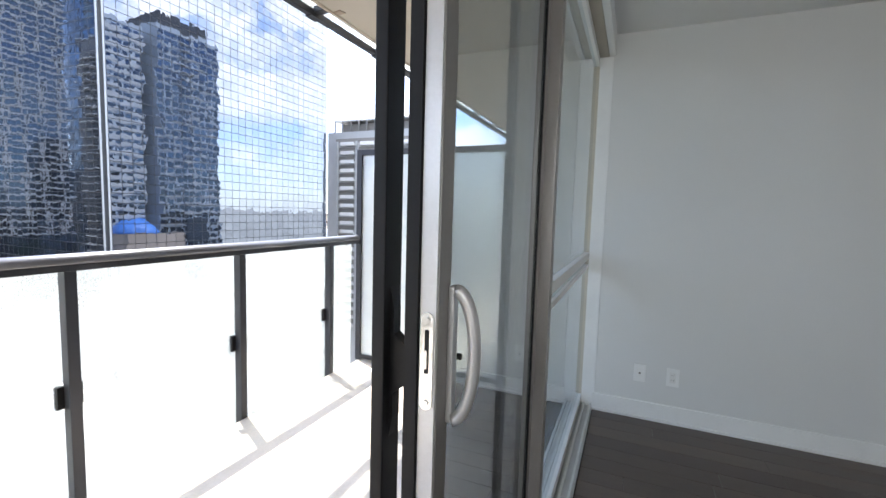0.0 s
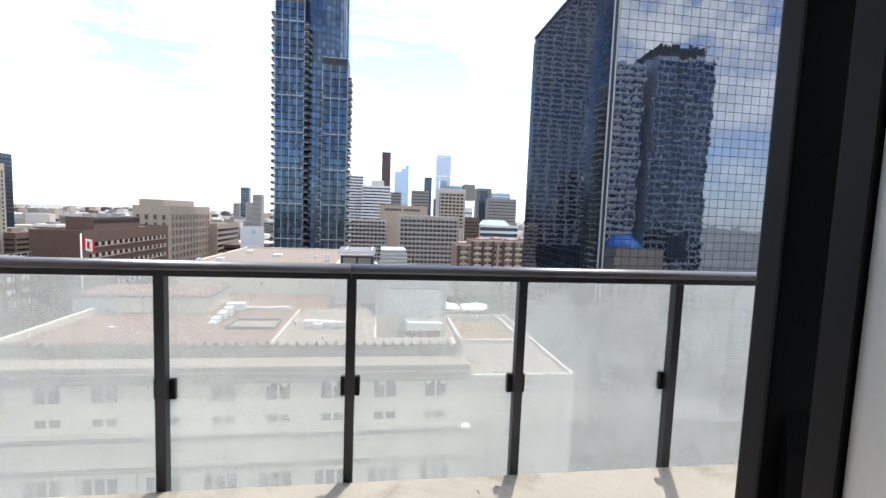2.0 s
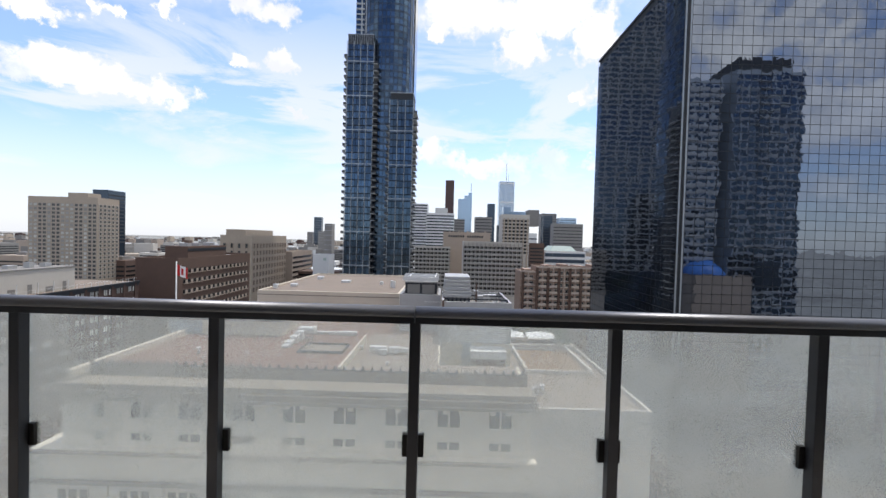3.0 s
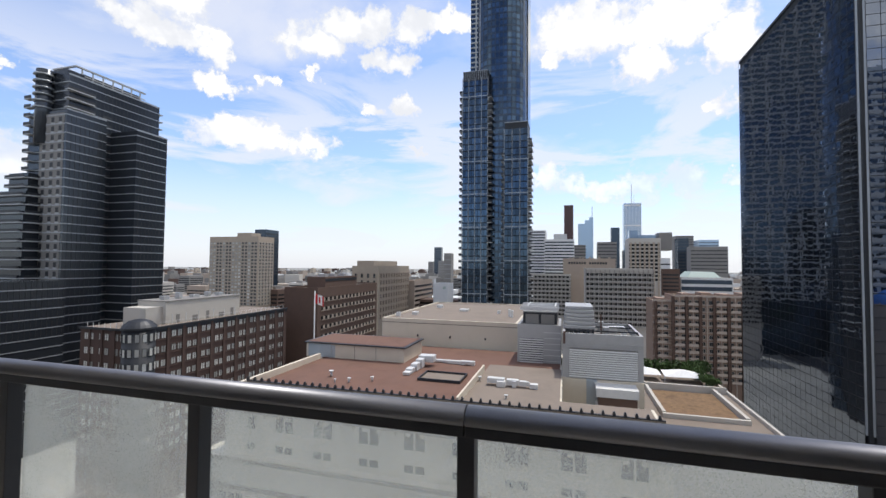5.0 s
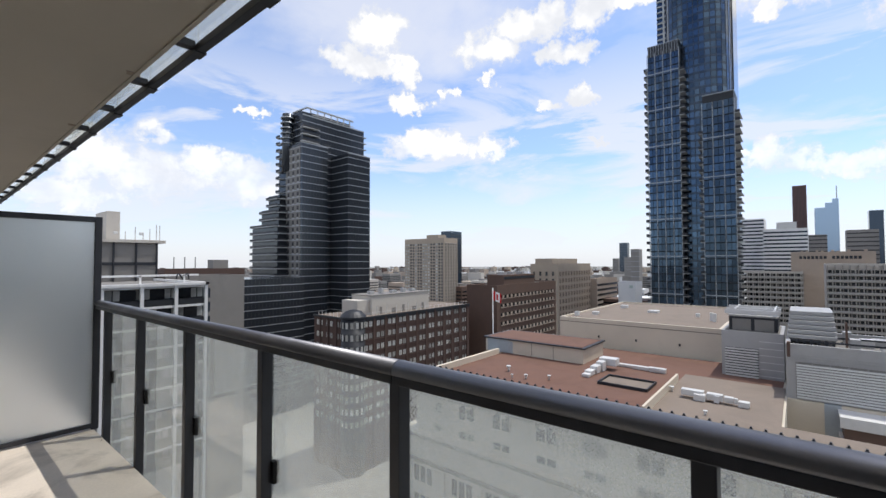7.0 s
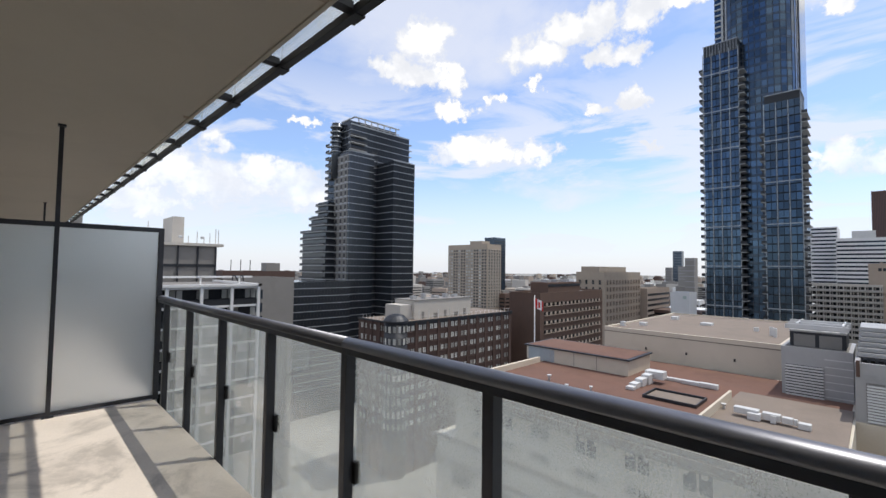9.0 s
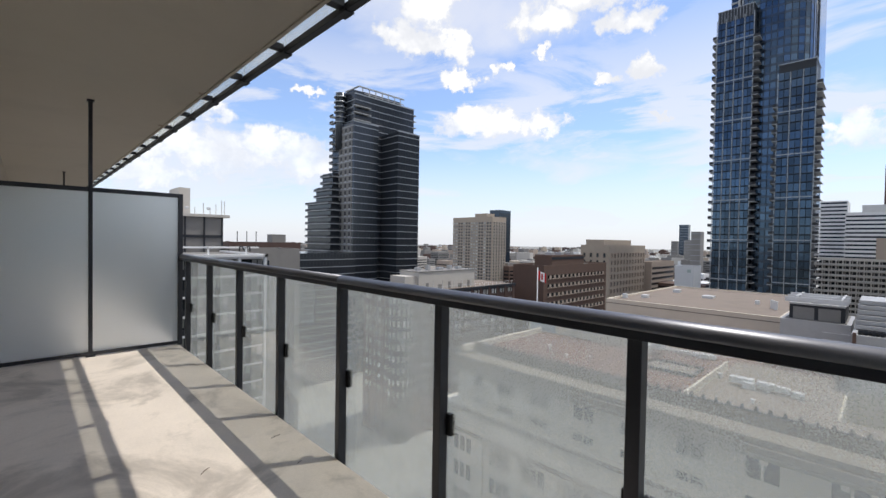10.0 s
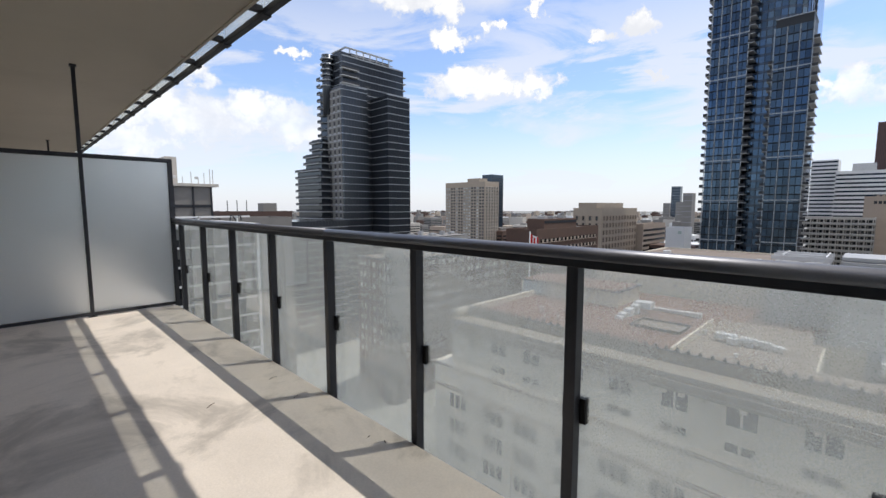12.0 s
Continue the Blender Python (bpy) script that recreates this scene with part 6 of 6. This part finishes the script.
# ---- far spread of low buildings ----
def far_spread():
    rng = random.Random(11)
    mats = [M[k] for k in ("pale", "beige", "brick_dk", "grey", "tan", "whitec", "roof_grey", "brick_red")]
    for ring, (r0, r1, n) in enumerate(((330, 700, 420), (700, 1500, 900), (1500, 3200, 1500))):
        bm = bmesh.new()
        for _ in range(n):
            az, d = radians(rng.uniform(-4, 150)), math.sqrt(rng.uniform(r0 * r0, r1 * r1))
            x, y = d * math.sin(az), d * math.cos(az)
            if y < -60 and x < 330:
                continue
            w, l = rng.uniform(10, 34), rng.uniform(10, 40)
            h = rng.choice((7, 9, 11, 14, 18, 24, 30)) * rng.uniform(0.8, 1.2) * (1.0 if ring < 2 else 0.85)
            if ring < 2 and rng.random() < 0.02:
                h += rng.uniform(4, 14)
            box(bm, x - w / 2, y - l / 2, G, x + w / 2, y + l / 2, G + h, rng.randrange(len(mats)))
            if rng.random() < 0.5:
                box(bm, x - w / 5, y - l / 5, G + h, x + w / 6, y + l / 6, G + h + 2.5, 3)
            if d < 900:
                for k in range(1, int(h / 3.3)):
                    box(bm, x - w / 2 - 0.1, y - l / 2 + 0.8, G + k * 3.3, x - w / 2, y + l / 2 - 0.8, G + k * 3.3 + 1.3, 8)
                    box(bm, x - w / 2 + 0.8, y - l / 2 - 0.1, G + k * 3.3, x + w / 2 - 0.8, y - l / 2, G + k * 3.3 + 1.3, 8)
        part("far_buildings", bm, mats + [M["win"]], None, "mixed low brick and concrete buildings of the far city", category="buildings", kind="stuff")


far_spread()


# ---- trees ----
def leaf_cloud(bm, c, r, n, rng, size):
    for _ in range(n):
        v = Vector((rng.gauss(0, 1), rng.gauss(0, 1), rng.gauss(0, 0.8)))
        v = v.normalized() * r * (0.45 + 0.6 * rng.random())
        p = Vector(c) + v
        q = Vector((rng.gauss(0, 1), rng.gauss(0, 1), rng.gauss(0, 1))).normalized()
        u = q.orthogonal().normalized() * size * rng.uniform(0.6, 1.3)
        w = q.cross(u)
        bm.faces.new([bm.verts.new(p + a) for a in (u, w, -u, -w)])


def make_tree(seed, h):
    rng = random.Random(seed)
    t = empty("tree", 0, 0, 0, "green leafy street tree", "tree", "street trees")
    bm = bmesh.new()
    tube(bm, [(0, 0, 0), (0.1, 0, h * 0.3), (0.0, 0.1, h * 0.62)], 0.02 * h, 7)
    crowns = []
    for k in range(7):
        a = 2 * math.pi * k / 7 + rng.uniform(-0.3, 0.3)
        e = (math.cos(a) * h * 0.26, math.sin(a) * h * 0.26, h * rng.uniform(0.5, 0.85))
        tube(bm, [(0, 0, h * 0.33), (e[0] * 0.5, e[1] * 0.5, e[2] * 0.75), e], 0.007 * h, 5)
        crowns.append(e)
    part("trunk", bm, M["bark"], t)
    bm = bmesh.new()
    for e in crowns + [(0, 0, h * 0.85)]:
        leaf_cloud(bm, e, h * 0.19, 110, rng, 0.035 * h)
    part("crown", bm, M["foliage"], t)
    return t


protos = [make_tree(s, 9.0) for s in (1, 2, 3)]
rng = random.Random(5)
places = []
for k in range(6):
    places.append((rng.uniform(95, 99), -26.8 + k * 0.5, -21.0, rng.uniform(0.30, 0.40)))
for k in range(9):
    places.append((rng.uniform(130, 136), 74 + k * 1.3 - 3, G, rng.uniform(2.0, 2.6) if k > 3 else 1.5))
for k in range(22):
    places.append((rng.uniform(130, 190), rng.uniform(104, 140), G, rng.uniform(1.3, 2.0)))
for k in range(14):
    places.append((rng.uniform(3.0, 5.0), -20 + k * 9.0, G, rng.uniform(0.8, 1.1)))
for k in range(10):
    places.append((rng.uniform(87.5, 92), rng.uniform(-27, -25), -20.9, rng.uniform(0.16, 0.3)))
for k, (x, y, z, s) in enumerate(places):
    m = pose(x, y, z, 0, 0, rng.uniform(0, 360))
    src = protos[k % 3]
    if k < 3:
        src.matrix_basis = m
        src.scale = (s, s, s)
    else:
        src_scale = tuple(src.scale)
        src.scale = (s, s, s)
        copy_thing(src, m)
        src.scale = src_scale

hedge = empty("hedge", 101, -19.5, -21, "dark green clipped hedge at the terrace's edge", "hedge")
bm = bmesh.new()
hr = random.Random(3)
for _ in range(2200):
    p = Vector((hr.uniform(-2, 2), hr.uniform(-7.8, 7.8), hr.uniform(0.0, 2.6) * hr.uniform(0.7, 1.0)))
    q = Vector((hr.gauss(0, 1), hr.gauss(0, 1), hr.gauss(0, 1))).normalized()
    u = q.orthogonal().normalized() * hr.uniform(0.18, 0.36)
    w = q.cross(u)
    bm.faces.new([bm.verts.new(p + a) for a in (u, w, -u, -w)])
part("foliage", bm, M["foliage"], hedge)
for k, (x, y) in enumerate(((60.5, -11.5), (60.0, -13.2), (60.6, -13.9), (61.2, -14.8))):
    fan = empty("roof_fan", x, y, -20.9, "pale metal exhaust fan on the podium roof", "fan", "roof fans on the podium")
    bm = bmesh.new()
    tube(bm, [(0, 0, 0), (0, 0, 0.9)], 0.28, 10)
    part("housing", bm, M["metalwhite"], fan)
    bm = bmesh.new()
    tube(bm, [(0, 0, 0.9), (0, 0, 1.15)], 0.42, 10)
    part("cowl", bm, M["metalgrey"], fan)

# ---- cars on the street ----
M["carpaint"] = material("car_paint", (0.45, 0.45, 0.46), 0.3, 0.3, each=0.7)
M["tyre"] = material("tyre_rubber", (0.02, 0.02, 0.02), 0.9)


def make_car():
    c = empty("car", 0, 0, 0, "parked saloon car on the asphalt", "car", "cars on the street")
    bm = bmesh.new()
    side = [(-2.2, 0.35), (-2.25, 0.75), (-1.5, 0.92), (1.1, 0.95), (2.1, 0.82), (2.25, 0.4)]
    cab = [(-1.3, 0.92), (-0.8, 1.38), (0.5, 1.42), (1.3, 0.95)]
    body = None
    for nm, prof, w, m in (("body", side, 0.88, "carpaint"), ("cabin", cab, 0.74, "win")):
        bm = bmesh.new()
        a = [bm.verts.new((-w, y, z)) for y, z in prof]
        b = [bm.verts.new((w, y, z)) for y, z in prof]
        bm.faces.new(a), bm.faces.new(b[::-1])
        for i in range(len(a)):
            bm.faces.new((a[i], a[(i + 1) % len(a)], b[(i + 1) % len(a)], b[i]))
        bmesh.ops.recalc_face_normals(bm, faces=bm.faces[:])
        part(nm, bm, M[m], c)
    for x in (-0.85, 0.85):
        for y in (-1.4, 1.4):
            bm = bmesh.new()
            tube(bm, [(x - 0.1, y, 0.33), (x + 0.1, y, 0.33)], 0.33, 12)
            part("wheel", bm, M["tyre"], c)
    return c


car = make_car()
car.location = (12, 40, G + 0.05)
for k in range(13):
    copy_thing(car, pose(rng.choice((9.5, 13, 17, 26, 30, 34)), -18 + k * 9.7, G + 0.05, 0, 0, rng.choice((0, 180))))

# ---- floor boards, laid along the room ----
y, row = Y0 + 0.0, 0
rng = random.Random(8)
n_board = 0
while y < 0.6:
    yy = y + BOARD_W / 2
    x = -1.93 - BOARD_L / 2 - rng.uniform(0, 0.0)
    off = rng.uniform(0, BOARD_L)
    xs = [-1.93 - BOARD_L / 2 + off]
    x = xs[0]
    while x > X0R + 0.6:
        if x + BOARD_L / 2 <= -1.92:
            ob = new("floorboard", BOARD)
            ob.parent, ob.location = wf, (x, yy, 0.028)
            n_board += 1
        x -= BOARD_L
    # the cut piece by the sill
    e = -1.925 - (xs[0] - BOARD_L / 2) if off > 0.02 else 0
    if off > 0.06:
        bm = bmesh.new()
        box(bm, xs[0] - BOARD_L / 2 + 0.001, yy - BOARD_W / 2 + 0.001, 0.028, -1.925, yy + BOARD_W / 2 - 0.001, 0.04, 0, 0.001)
        if xs[0] - BOARD_L / 2 < -1.93:
            ob = part("floorboard", bm, M["wood"], wf)
        else:
            bm.free()
    y += BOARD_W
